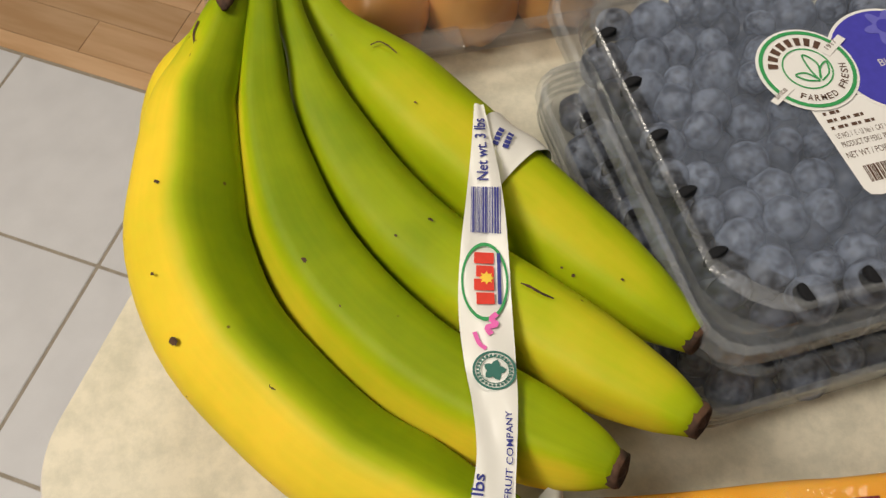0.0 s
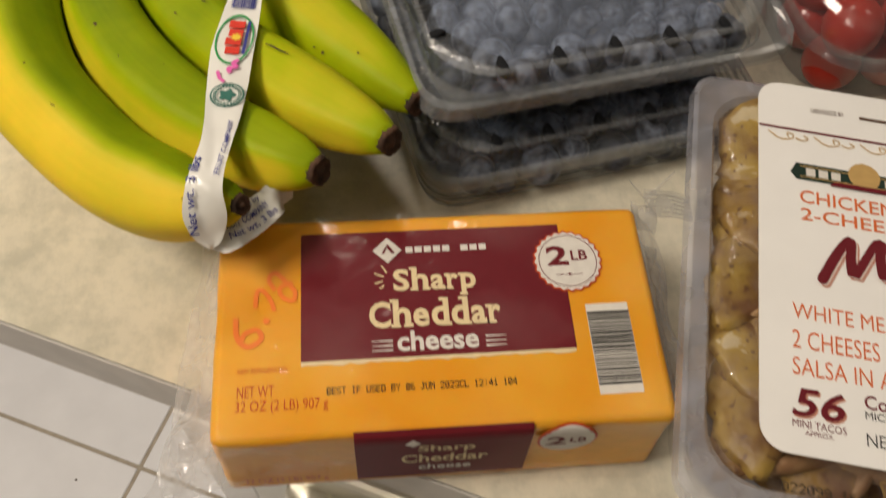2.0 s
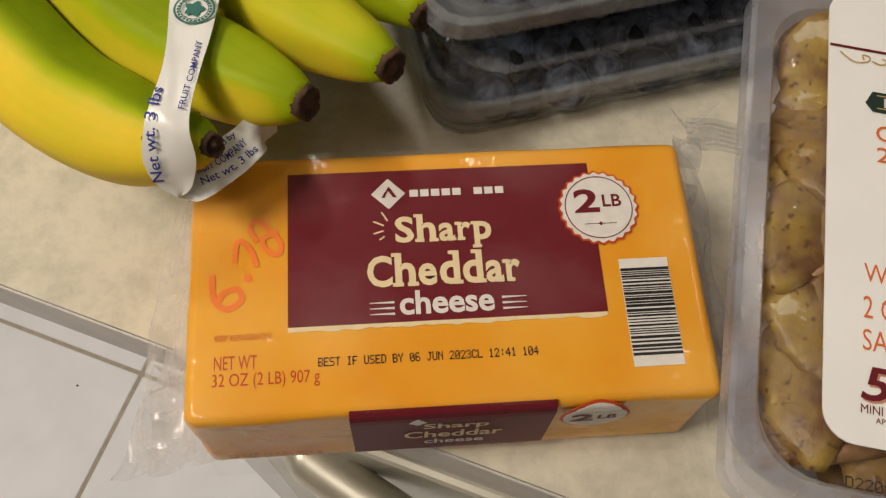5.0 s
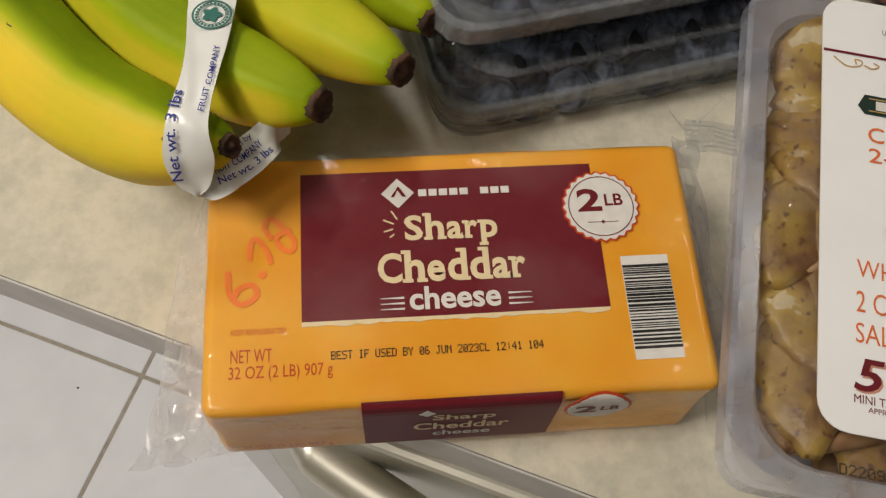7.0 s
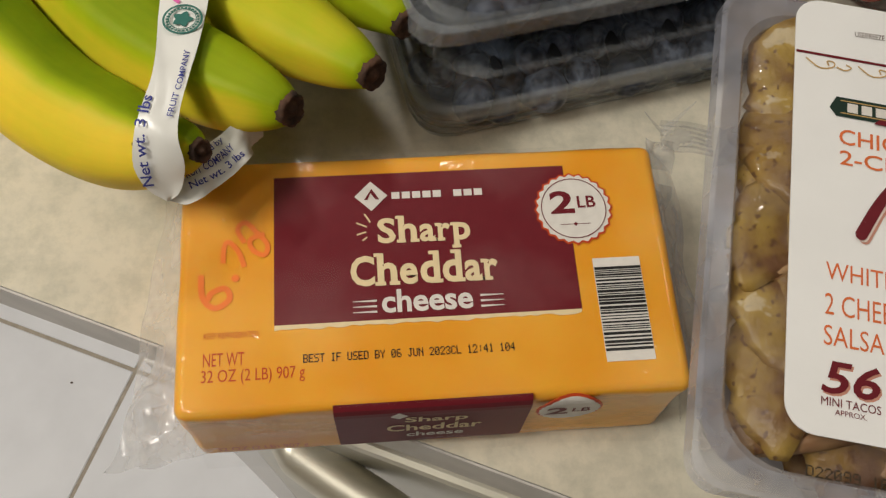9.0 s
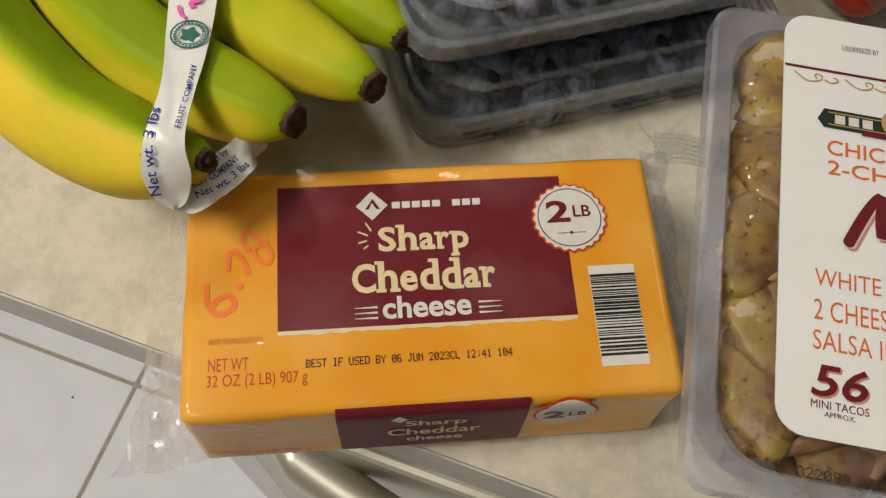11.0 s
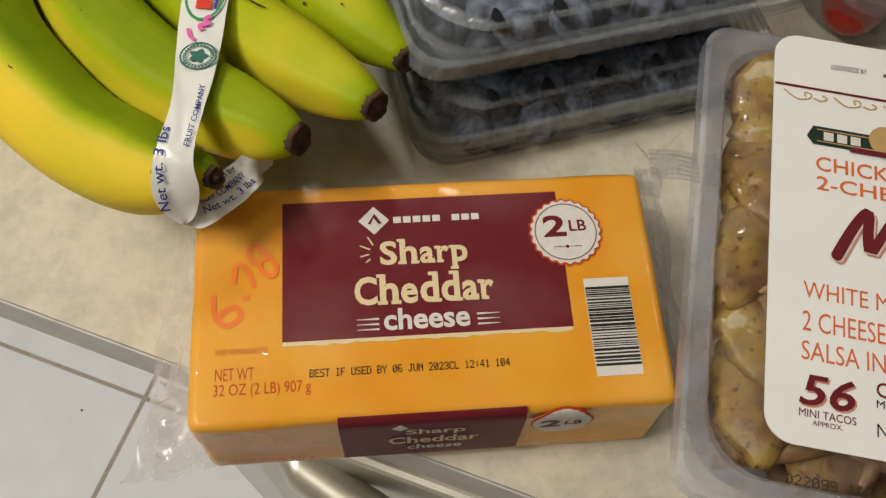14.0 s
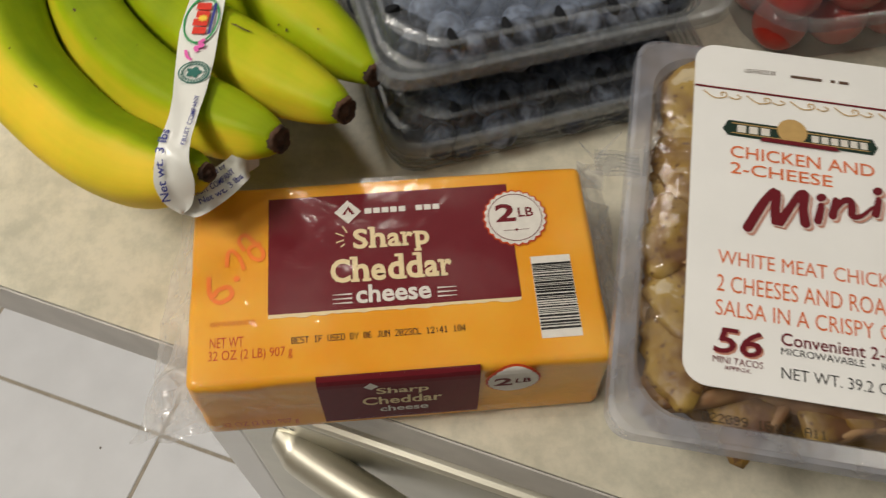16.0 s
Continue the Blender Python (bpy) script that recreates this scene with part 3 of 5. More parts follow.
    fin("film_fin", lambda s, t: (0.096 + 0.012 * s, 0.030 + 0.026 * t, 0.022 - 0.016 * s), 14, 14, 15.0, 0.006)
    fin("film_fin", lambda s, t: (-0.080 + 0.165 * t, 0.0532 + 0.0035 * s, 0.046 - 0.044 * s), 6, 40, 5.0, 0.002)
    # film stretched down over the front and the end, and the crimped seal behind the far corner
    fin("film_front", lambda s, t: (-0.0850 + 0.1720 * t, -0.0460 - 0.0038 * s - 0.0010 * math.sin(t * 7), 0.0130 - 0.0115 * s), 12, 60, 21.0, 0.0011, tight)
    fin("film_end", lambda s, t: (0.0905 + 0.0085 * s, -0.044 + 0.100 * t, 0.0500 - 0.0480 * s), 12, 40, 25.0, 0.0022, tight)
    veil = clear_plastic("veil_wrap_film", (0.985, 0.985, 0.985), 0.028, 0.12, (0.95, 0.93, 0.90), 1.18, 0.24, 75, 0.3, 0.95, 24.0, (0.42, 0.66))
    fin("film_top", lambda s, t: (-0.0870 + 0.1755 * t, 0.0525 - 0.0940 * s, 0.0542 - 0.0007 * (2 * s - 1) ** 4 - 0.0006 * (2 * t - 1) ** 6), 36, 64, 41.0, 0.0005, veil)
    seal_at, seal_to = Vector((0.1032, 0.0696, 0.018)), Vector((0.1273, 0.069, 0.020))
    run = seal_to - seal_at
    fin("film_seal", lambda s, t: tuple(seal_at + run * s + Vector((0.10, 0.95, 0)) * (0.0150 * (t - 0.45)) + Vector((0, 0, 0.0016 * (-1) ** int(t * 12 + 0.5) + 0.008 * (1 - s)))), 14, 12, 31.0, 0.0014)
    fin("film_seal", lambda s, t: tuple(seal_at + Vector((0.0125 * s, 0.0080 * s + 0.0035 * t * (1 - 0.8 * s), 0.010 + 0.012 * s))), 8, 4, 33.0, 0.001)
    fin("film_seal", lambda s, t: tuple(seal_at + Vector((-0.0080 * s, 0.0070 * s + 0.0035 * t * (1 - 0.8 * s), 0.010 + 0.008 * s))), 8, 4, 37.0, 0.001)
    return cheese


build_cheese()
# lines of the four upper bananas: place and half thickness
BANANA_A = [
    (-0.1580, 0.2500, 0.994, 0.0062),
    (-0.1612, 0.2289, 0.999, 0.0088),
    (-0.1676, 0.2074, 0.996, 0.0122),
    (-0.1734, 0.1927, 0.990, 0.0160),
    (-0.1757, 0.1688, 0.982, 0.0196),
    (-0.1757, 0.1430, 0.976, 0.0214),
    (-0.1649, 0.1124, 0.973, 0.0212),
    (-0.1460, 0.0873, 0.972, 0.0204),
    (-0.1254, 0.0664, 0.972, 0.0195),
    (-0.1057, 0.0528, 0.975, 0.0184),
    (-0.0907, 0.0446, 0.980, 0.0143),
    (-0.0792, 0.0408, 0.985, 0.0093),
    (-0.0731, 0.0375, 0.989, 0.0040),
]
BANANA_B = [
    (-0.1490, 0.2520, 0.995, 0.0055),
    (-0.1484, 0.2312, 0.999, 0.0059),
    (-0.1486, 0.2098, 0.995, 0.0084),
    (-0.1483, 0.1926, 0.988, 0.0108),
    (-0.1443, 0.1704, 0.980, 0.0143),
    (-0.1362, 0.1450, 0.974, 0.0168),
    (-0.1223, 0.1205, 0.972, 0.0181),
    (-0.1036, 0.0978, 0.973, 0.0181),
    (-0.0846, 0.0814, 0.975, 0.0174),
    (-0.0651, 0.0669, 0.980, 0.0155),
    (-0.0515, 0.0576, 0.985, 0.0108),
    (-0.0440, 0.0523, 0.988, 0.0058),
]
BANANA_C = [
    (-0.1410, 0.2540, 0.990, 0.0056),
    (-0.1383, 0.2356, 0.992, 0.0058),
    (-0.1338, 0.2191, 0.989, 0.0070),
    (-0.1293, 0.2027, 0.983, 0.0104),
    (-0.1222, 0.1864, 0.977, 0.0134),
    (-0.1112, 0.1661, 0.972, 0.0157),
    (-0.0969, 0.1457, 0.970, 0.0172),
    (-0.0793, 0.1265, 0.970, 0.0180),
    (-0.0600, 0.1085, 0.973, 0.0178),
    (-0.0424, 0.0910, 0.978, 0.0161),
    (-0.0254, 0.0748, 0.984, 0.0112),
    (-0.0161, 0.0653, 0.988, 0.0058),
]
BANANA_D = [
    (-0.1335, 0.2640, 0.983, 0.0070),
    (-0.1278, 0.2500, 0.983, 0.0078),
    (-0.1225, 0.2405, 0.979, 0.0104),
    (-0.1143, 0.2310, 0.973, 0.0155),
    (-0.1000, 0.2155, 0.967, 0.0208),
    (-0.0826, 0.1952, 0.962, 0.0225),
    (-0.0645, 0.1746, 0.960, 0.0221),
    (-0.0464, 0.1536, 0.960, 0.0205),
    (-0.0295, 0.1335, 0.962, 0.0178),
    (-0.0148, 0.1155, 0.965, 0.0130),
    (-0.0025, 0.1005, 0.968, 0.0061),
]

# ---- the bananas ----
def banana_skin():
    m = bpy.data.materials.new("banana_skin")
    m.use_nodes = True
    n, l = m.node_tree.nodes, m.node_tree.links
    b = n["Principled BSDF"]
    at, ramp = n.new("ShaderNodeAttribute"), n.new("ShaderNodeValToRGB")
    at.attribute_name = "ripeness"
    co, t, add = n.new("ShaderNodeTexCoord"), n.new("ShaderNodeTexNoise"), n.new("ShaderNodeMath")
    t.inputs["Scale"].default_value, t.inputs["Detail"].default_value = 38, 4
    sub = n.new("ShaderNodeMapRange")
    sub.inputs["To Min"].default_value, sub.inputs["To Max"].default_value = -0.22, 0.22
    l.new(co.outputs["Object"], t.inputs["Vector"])
    l.new(t.outputs["Fac"], sub.inputs["Value"])
    # red: ripeness, green: along the fruit, blue: round it
    sep, run, streak, st, both = n.new("ShaderNodeSeparateColor"), n.new("ShaderNodeCombineXYZ"), n.new("ShaderNodeTexNoise"), n.new("ShaderNodeMapRange"), n.new("ShaderNodeMath")
    l.new(at.outputs["Color"], sep.inputs[0])
    ma, mb = n.new("ShaderNodeMath"), n.new("ShaderNodeMath")
    ma.operation, ma.inputs[1].default_value = "MULTIPLY", 3.0
    mb.operation, mb.inputs[1].default_value = "MULTIPLY", 26.0
    l.new(sep.outputs[1], ma.inputs[0])
    l.new(sep.outputs[2], mb.inputs[0])
    l.new(ma.outputs[0], run.inputs[0])
    l.new(mb.outputs[0], run.inputs[1])
    l.new(run.outputs[0], streak.inputs["Vector"])
    streak.inputs["Scale"].default_value, streak.inputs["Detail"].default_value = 1.6, 5
    st.inputs["To Min"].default_value, st.inputs["To Max"].default_value = -0.07, 0.07
    l.new(streak.outputs["Fac"], st.inputs["Value"])
    l.new(sep.outputs[0], both.inputs[0])
    l.new(st.outputs["Result"], both.inputs[1])
    l.new(both.outputs[0], add.inputs[0])
    l.new(sub.outputs["Result"], add.inputs[1])
    l.new(add.outputs[0], ramp.inputs["Fac"])
    e = ramp.color_ramp.elements
    e[0].position, e[0].color = 0.0, (0.140, 0.232, 0.004, 1)
    e[1].position, e[1].color = 1.0, (0.84, 0.605, 0.040, 1)
    mid = e.new(0.45)
    mid.color = (0.375, 0.450, 0.006, 1)
    # sparse brown flecks
    vo, cut, mix = n.new("ShaderNodeTexVoronoi"), n.new("ShaderNodeMapRange"), n.new("ShaderNodeMixRGB")
    vo.inputs["Scale"].default_value = 66
    cut.inputs["From Min"].default_value, cut.inputs["From Max"].default_value = 0.03, 0.055
    cut.inputs["To Min"].default_value, cut.inputs["To Max"].default_value = 0.85, 0.0
    l.new(co.outputs["Object"], vo.inputs["Vector"])
    l.new(vo.outputs["Distance"], cut.inputs["Value"])
    l.new(cut.outputs["Result"], mix.inputs[0])
    l.new(ramp.outputs["Color"], mix.inputs[1])
    mix.inputs[2].default_value = (0.10, 0.05, 0.015, 1)
    l.new(mix.outputs[0], b.inputs["Base Color"])
    b.inputs["Roughness"].default_value = 0.50
    b.inputs["Specular IOR Level"].default_value = 0.13
    b.inputs["Subsurface Weight"].default_value, b.inputs["Subsurface Scale"].default_value = 0.12, 0.003
    t3, k = n.new("ShaderNodeTexNoise"), n.new("ShaderNodeBump")
    t3.inputs["Scale"].default_value, t3.inputs["Detail"].default_value = 160, 4
    k.inputs["Strength"].default_value, k.inputs["Distance"].default_value = 0.10, 0.001
    l.new(co.outputs["Object"], t3.inputs["Vector"])
    l.new(t3.outputs["Fac"], k.inputs["Height"])
    l.new(k.outputs["Normal"], b.inputs["Normal"])
    return m


skin = banana_skin()
stem_end = material("dry_brown_banana_end", (0.10, 0.048, 0.026), 0.85, colour2=(0.028, 0.014, 0.009), scale=220, bump=0.8, bump_scale=500)


def smooth_step(a, b, x):
    t = min(1.0, max(0.0, (x - a) / (b - a)))
    return t * t * (3 - 2 * t)


def build_banana(rows, ripe, turn, parent, flat_ridge=0.045):
    """Skin swept along a bent line with five soft ridges; ripe(angle, s) gives the ripeness of the skin."""
    n, k = 56, 40
    p = spline(rows, n)
    d = np.gradient(p[:, :3], axis=0)
    d /= np.linalg.norm(d, axis=1)[:, None]
    rings, values = [], []
    for i in range(n):
        t = Vector(d[i])
        side = t.cross(Vector((0, 0, 1))).normalized()
        up = side.cross(t).normalized()
        s = i / (n - 1)
        ridge = flat_ridge * smooth_step(0.0, 0.2, s) * (1 - 0.4 * smooth_step(0.85, 1, s))
        ring = []
        for j in range(k):
            a = 2 * math.pi * j / k
            off = (a - radians(turn) + math.pi) % (2 * math.pi) - math.pi
            r = p[i, 3] * (1 + ridge * (0.45 * math.cos(5 * off) + 0.9 * math.exp(-((off / 0.30) ** 2)) - 0.1))
            ring.append(Vector(p[i, :3]) + side * (r * math.cos(a)) + up * (r * math.sin(a)))
            values.append((ripe(math.degrees(a) if a < math.pi * 1.5 else math.degrees(a) - 360, s), s, j / k))
        rings.append(ring)
    bm = loft(rings, True, True)
    ob = part("banana", bm, skin, parent, smooth=True)
    layer = ob.data.color_attributes.new("ripeness", "FLOAT_COLOR", "POINT")
    for i, v in enumerate(values):
        layer.data[i].color = (*v, 1)
    # the dry blossom end
    tip, t, r = Vector(p[-1, :3]), Vector(d[-1]), p[-1, 3]
    side = t.cross(Vector((0, 0, 1))).normalized()
    up = side.cross(t)
    rings = []
    for off, f in ((-0.0022, 0.99), (0.0004, 1.02), (0.0018, 0.98), (0.0022, 0.80), (0.0010, 0.62), (0.0016, 0.36), (0.0026, 0.16)):
        rings.append([tip + t * off + (side * math.cos(a) + up * math.sin(a)) * r * f * (1 + 0.05 * math.sin(6 * a + off * 700) + 0.05 * math.sin(3 * a) + 0.05 * math.sin(11 * a)) for a in np.linspace(0, 2 * math.pi, 28, endpoint=False)])
    part("blossom_end", loft(rings, True, True), stem_end, ob, "dry dark brown blossom end", smooth=True)
    return ob


def ends(s):
    return smooth_step(0.05, 0.30, s) * (1 - 0.75 * smooth_step(0.86, 1.0, s))


def ripe_outer(a, s):
    return 0.14 + 0.80 * (1 - smooth_step(70, 108, a)) * smooth_step(0.06, 0.26, s) * (1 - 0.35 * smooth_step(0.9, 1.0, s)) + 0.2 * smooth_step(150, 200, a)


def ripe_second(a, s):
    return 0.15 + 0.58 * (1 - smooth_step(34, 70, a)) * ends(s) + 0.14 * smooth_step(0.55, 0.85, s) * (1 - smooth_step(0.88, 1.0, s))


def ripe_third(a, s):
    return 0.17 + 0.42 * smooth_step(0.52, 0.80, s) * (1 - 0.6 * smooth_step(0.92, 1, s)) + 0.22 * (1 - smooth_step(10, 60, a)) * ends(s)


def ripe_fourth(a, s):
    return 0.26 + 0.34 * ends(s) * math.exp(-((a - 80) / 42) ** 2) * smooth_step(0.25, 0.5, s) + 0.18 * (1 - smooth_step(0, 50, a)) * ends(s)


bunch = thing("banana_bunch", Matrix(), "bunch of half-green bananas bound with a white paper band", "bananas")
build_banana(BANANA_A, ripe_outer, 92, bunch, 0.06)
build_banana(BANANA_B, ripe_second, 62, bunch, 0.065)
build_banana(BANANA_C, ripe_third, 40, bunch, 0.055)
build_banana(BANANA_D, ripe_fourth, 50, bunch, 0.03)


def lower(rows, dx, dy, dz, shrink=1.0):
    return [(x + dx, y + dy, max(COUNTER + r + 0.0005, z + dz), r * shrink) for x, y, z, r in rows]


# the under row, on which the upper one lies
BANANA_E = [
    (-0.158, 0.246, 0.990, 0.006), (-0.168, 0.222, 0.989, 0.011), (-0.1780, 0.206, 0.980, 0.016), (-0.179, 0.186, 0.964, 0.018),
    (-0.166, 0.150, 0.940, 0.018), (-0.140, 0.120, 0.922, 0.018), (-0.112, 0.102, 0.918, 0.012), (-0.102, 0.094, 0.916, 0.006),
]
build_banana(BANANA_E, ripe_outer, 60, bunch)
build_banana(lower(BANANA_C[:-3] + [(-0.048, 0.108, 0.962, 0.007)], -0.006, 0.004, -0.028, 0.95), ripe_third, 20, bunch)
build_banana(lower(BANANA_D[:-3] + [(-0.034, 0.142, 0.945, 0.007)], -0.008, 0.004, -0.034), ripe_second, 30, bunch)
rings = []
for k, (f, g) in enumerate(((0.6, 0.0), (1.0, 0.004), (1.05, 0.014), (0.9, 0.024), (0.7, 0.03))):
    rings.append([Vector((-0.146 + 0.0015 * k + 0.020 * f * math.cos(a), 0.254 + g, 0.986 + 0.011 * f * math.sin(a))) for a in np.linspace(0, 2 * math.pi, 18, endpoint=False)])
part("crown", loft(rings, True, True), skin, bunch, "green crown where the stalks join", smooth=True)
rings = [[Vector((-0.1600 + r * math.cos(a), 0.2285 - q, 1.0095 + 0.7 * r * math.sin(a) + 0.15 * q)) for a in np.linspace(0, 2 * math.pi, 12, endpoint=False)] for r, q in ((0.0036, -0.012), (0.0040, -0.004), (0.0030, 0.002), (0.0010, 0.0065))]
part("stalk_end", loft(rings, True, True), stem_end, bunch, "dry brown stalk end", smooth=True)
part("scar", plates(strokes([(0, 0), (0.0012, 0.005), (0.0006, 0.011), (0.002, 0.017)], 0.0007, 12), 0, 0.0002, lambda c: Vector((-0.1718 + c.x, 0.2035 + c.y, 1.0075 + c.z - 0.04 * c.y))), stem_end, bunch, "thin brown scar")



def on_skin(rows, x, y, lift=0.0006):
    """The place on a banana's upper side over x, y."""
    p = spline(rows, 160)
    far = (p[:, 0] - x) ** 2 + (p[:, 1] - y) ** 2
    i = int(far.argmin())
    return Vector((x, y, p[i, 2] + math.sqrt(max(0.0, (1.03 * p[i, 3]) ** 2 - far[i])) + lift))


def skin_mark(rows, line, width):
    """A dry brown mark along a line on the skin."""
    bm = bmesh.new()
    p = spline([(x, y, width * (0.4 + 0.6 * math.sin(math.pi * (k + 0.5) / len(line)))) for k, (x, y) in enumerate(line)], 9)
    d = np.gradient(p[:, :2], axis=0)
    d /= np.linalg.norm(d, axis=1)[:, None] + 1e-9
    pairs = []
    for q, w in zip(p, d):
        k = q[2] * (1 + 0.5 * noise.noise(Vector((q[0] * 900, q[1] * 900, 0))))
        pairs.append([bm.verts.new(on_skin(rows, q[0] + f * w[1] * k, q[1] - f * w[0] * k)) for f in (1, 0, -1)])
    for a, b in zip(pairs, pairs[1:]):
        for j in range(2):
            bm.faces.new((a[j], a[j + 1], b[j + 1], b[j]))
    return part("skin_mark", bm, stem_end, bunch, smooth=True)


for rows, x, y, r in ((BANANA_A, -0.1766, 0.1035, 0.0013), (BANANA_A, -0.1825, 0.157, 0.0008), (BANANA_A, -0.1452, 0.0846, 0.001), (BANANA_A, -0.1623, 0.1127, 0.0008), (BANANA_A, -0.1834, 0.1257, 0.0006), (BANANA_B, -0.1355, 0.1293, 0.0009), (BANANA_B, -0.0958, 0.0799, 0.0008), (BANANA_B, -0.1246, 0.1117, 0.0006), (BANANA_C, -0.0921, 0.1431, 0.0008), (BANANA_C, -0.1044, 0.1393, 0.0005), (BANANA_D, -0.0425, 0.1255, 0.0005), (BANANA_D, -0.0461, 0.129, 0.0004), (BANANA_D, -0.027, 0.12, 0.0005), (BANANA_D, -0.0931, 0.1962, 0.0005)):
    skin_mark(rows, [(x - r, y + 0.6 * r), (x, y), (x + r, y - 0.8 * r)], r * 0.75)
skin_mark(BANANA_C, [(-0.0648, 0.1152), (-0.0618, 0.1133), (-0.0588, 0.1106), (-0.0551, 0.1082)], 0.0005)
skin_mark(BANANA_D, [(-0.1085, 0.2217), (-0.1048, 0.2232), (-0.1014, 0.2209), (-0.0986, 0.2175)], 0.0004)

# the paper band
band_paper = material("glossy_white_band", (0.82, 0.82, 0.78), 0.30, vary=0.03, scale=60, bump=0.15, bump_scale=90)


def ribbon(rows, n=50, creases=0.55):
    """Rows of place, half width and the way the band faces. Gives the mesh and a way to lay print on it."""
    p = spline(rows, n)
    c, w, nn = p[:, :3], p[:, 3], p[:, 4:7]
    d = np.gradient(c, axis=0)
    side = np.cross(d, nn)
    side /= np.linalg.norm(side, axis=1)[:, None]
    nn = nn / np.linalg.norm(nn, axis=1)[:, None]
    length = np.r_[0, np.cumsum(np.linalg.norm(np.diff(c, axis=0), axis=1))]
    bm = bmesh.new()
    layers = []
    STEPS = [k / 5 for k in range(-5, 6)]

    def crumple(i, f):
        """Soft waves and a few sharper creases across the paper."""
        q = Vector(c[i] + side[i] * w[i] * f)
        return 0.0005 * math.sin(3 * f + i * 0.4) + creases * (0.0011 * noise.noise(q * 110) - 0.0010 * abs(noise.noise(q * 190)))

    for lift in (0.0, 0.0003):
        layers.append([[bm.verts.new(c[i] + side[i] * w[i] * f + nn[i] * (lift + crumple(i, f))) for f in STEPS] for i in range(n)])
    for s, rows_ in enumerate(layers):
        for a, b in zip(rows_, rows_[1:]):
            for j in range(len(STEPS) - 1):
                bm.faces.new((a[j], a[j + 1], b[j + 1], b[j]) if s else (a[j + 1], a[j], b[j], b[j + 1]))

    def lay(co):
        """x across the band to its right, y along it from its start, z above it."""
        at = [np.interp(co.y, length, c[:, k]) for k in range(3)]
        sd = [np.interp(co.y, length, side[:, k]) for k in range(3)]
        nm = [np.interp(co.y, length, nn[:, k]) for k in range(3)]
        return Vector(at) - Vector(sd) * co.x + Vector(nm) * (co.z + 0.0011)

    return bm, lay, float(length[-1])


UP = (0, 0, 1)
main_rows = [
    (-0.0692, 0.1945, 0.9845, 0.0018, *UP), (-0.0706, 0.1730, 0.9885, 0.0040, *UP), (-0.0726, 0.1506, 0.9905, 0.0063, *UP),
    (-0.0755, 0.1278, 0.9915, 0.0080, *UP), (-0.0779, 0.1072, 0.9935, 0.0086, *UP), (-0.0788, 0.0878, 0.9955, 0.0080, *UP),
    (-0.0793, 0.0725, 0.9975, 0.0068, *UP), (-0.0808, 0.0580, 0.9995, 0.0058, *UP), (-0.0830, 0.0465, 1.0005, 0.0060, 0, -0.2, 1),
    (-0.0846, 0.0380, 0.9985, 0.0070, -0.1, -0.6, 1), (-0.0850, 0.0318, 0.9905, 0.0080, 0, -0.8, 0.8), (-0.0848, 0.0275, 0.9815, 0.0048, 0.1, -0.8, 0.6), (-0.0850, 0.0254, 0.9780, 0.0008, 0.1, -0.8, 0.6),
]
bm, lay, total = ribbon(main_rows)
band = part("paper_band", bm, band_paper, bunch, "white paper band with a printed fruit label", smooth=True)
rng = random.Random(8)
lettering("Net wt. 3 lbs", 0.0014, 0.0345, 0.030, 0.0042, 0.0, ink_blue, band, 90, 0.01, bend=lambda c: lay(Vector((c.x, 0.039 - (c.y - 0.0345), c.z))))
part("barcode_stripes", plates(bars(rng, -0.0048, 0.0058, 0.0420, 0.0610, 20), 0, 0.00008, lay), ink_blue, band)
part("logo_outline", plates(ring_strip(0.0, 0.0800, 0.0070, 0.0007, 40, 1.0, 1.95), 0, 0.00008, lay), ink_green, band)
part("logo_mark", plates([rect(-0.0035 + 0.0007 * (i % 2), 0.0690 + 0.0052 * i, 0.0030, 0.0733 + 0.0052 * i) for i in range(4)], 0.0001, 0.00008, lay), print_ink("red_logo", (0.75, 0.06, 0.04)), band)
part("logo_sun", plates([disc(0.0006, 0.0790, 0.0020, 24, 0.0006, 8)], 0.0003, 0.00008, lay), print_ink("yellow_sun", (0.95, 0.65, 0.08)), band)
part("logo_underline", plates([rect(0.0040, 0.0690, 0.0052, 0.0890)], 0.0001, 0.00008, lay), ink_blue, band)
part("pen_price", plates(strokes([(0.0035, 0.0925), (0.0015, 0.0945), (0.0030, 0.0965), (0.0000, 0.0975), (0.0010, 0.1000)], 0.0018, 16) + strokes([(-0.0042, 0.0990), (-0.0030, 0.1030), (-0.0010, 0.1050)], 0.0014, 10), 0.0002, 0.00008, lay), ink_pink, band, "pink marker strokes")
seal = part("seal", plates(ring_strip(0.0008, 0.1125, 0.0060, 0.0007, 36) + ring_strip(0.0008, 0.1125, 0.0044, 0.0003, 36), 0.0001, 0.00008, lay), ink_seal, band, "round dark green printed seal")
part("seal_middle", plates([disc(0.0008, 0.1125, 0.0030, 20, 0.0007, 5)], 0.0001, 0.00008, lay), ink_seal, seal)
part("seal_letters", plates([rect(0.0008 + 0.0052 * math.cos(t) - 0.0004, 0.1125 + 0.0052 * math.sin(t) - 0.0003, 0.0008 + 0.0052 * math.cos(t) + 0.0004, 0.1125 + 0.0052 * math.sin(t) + 0.0004) for t in np.linspace(0, 2 * math.pi, 26, endpoint=False)], 0.0001, 0.00008, lay), ink_seal, seal)
lettering("Net wt. 3 lbs", -0.0030, 0.0, 0.0300, 0.0036, 0.0001, ink_blue, band, 90, 0.01, bend=lambda c: lay(Vector((c.x, 0.1760 - c.y, c.z))))
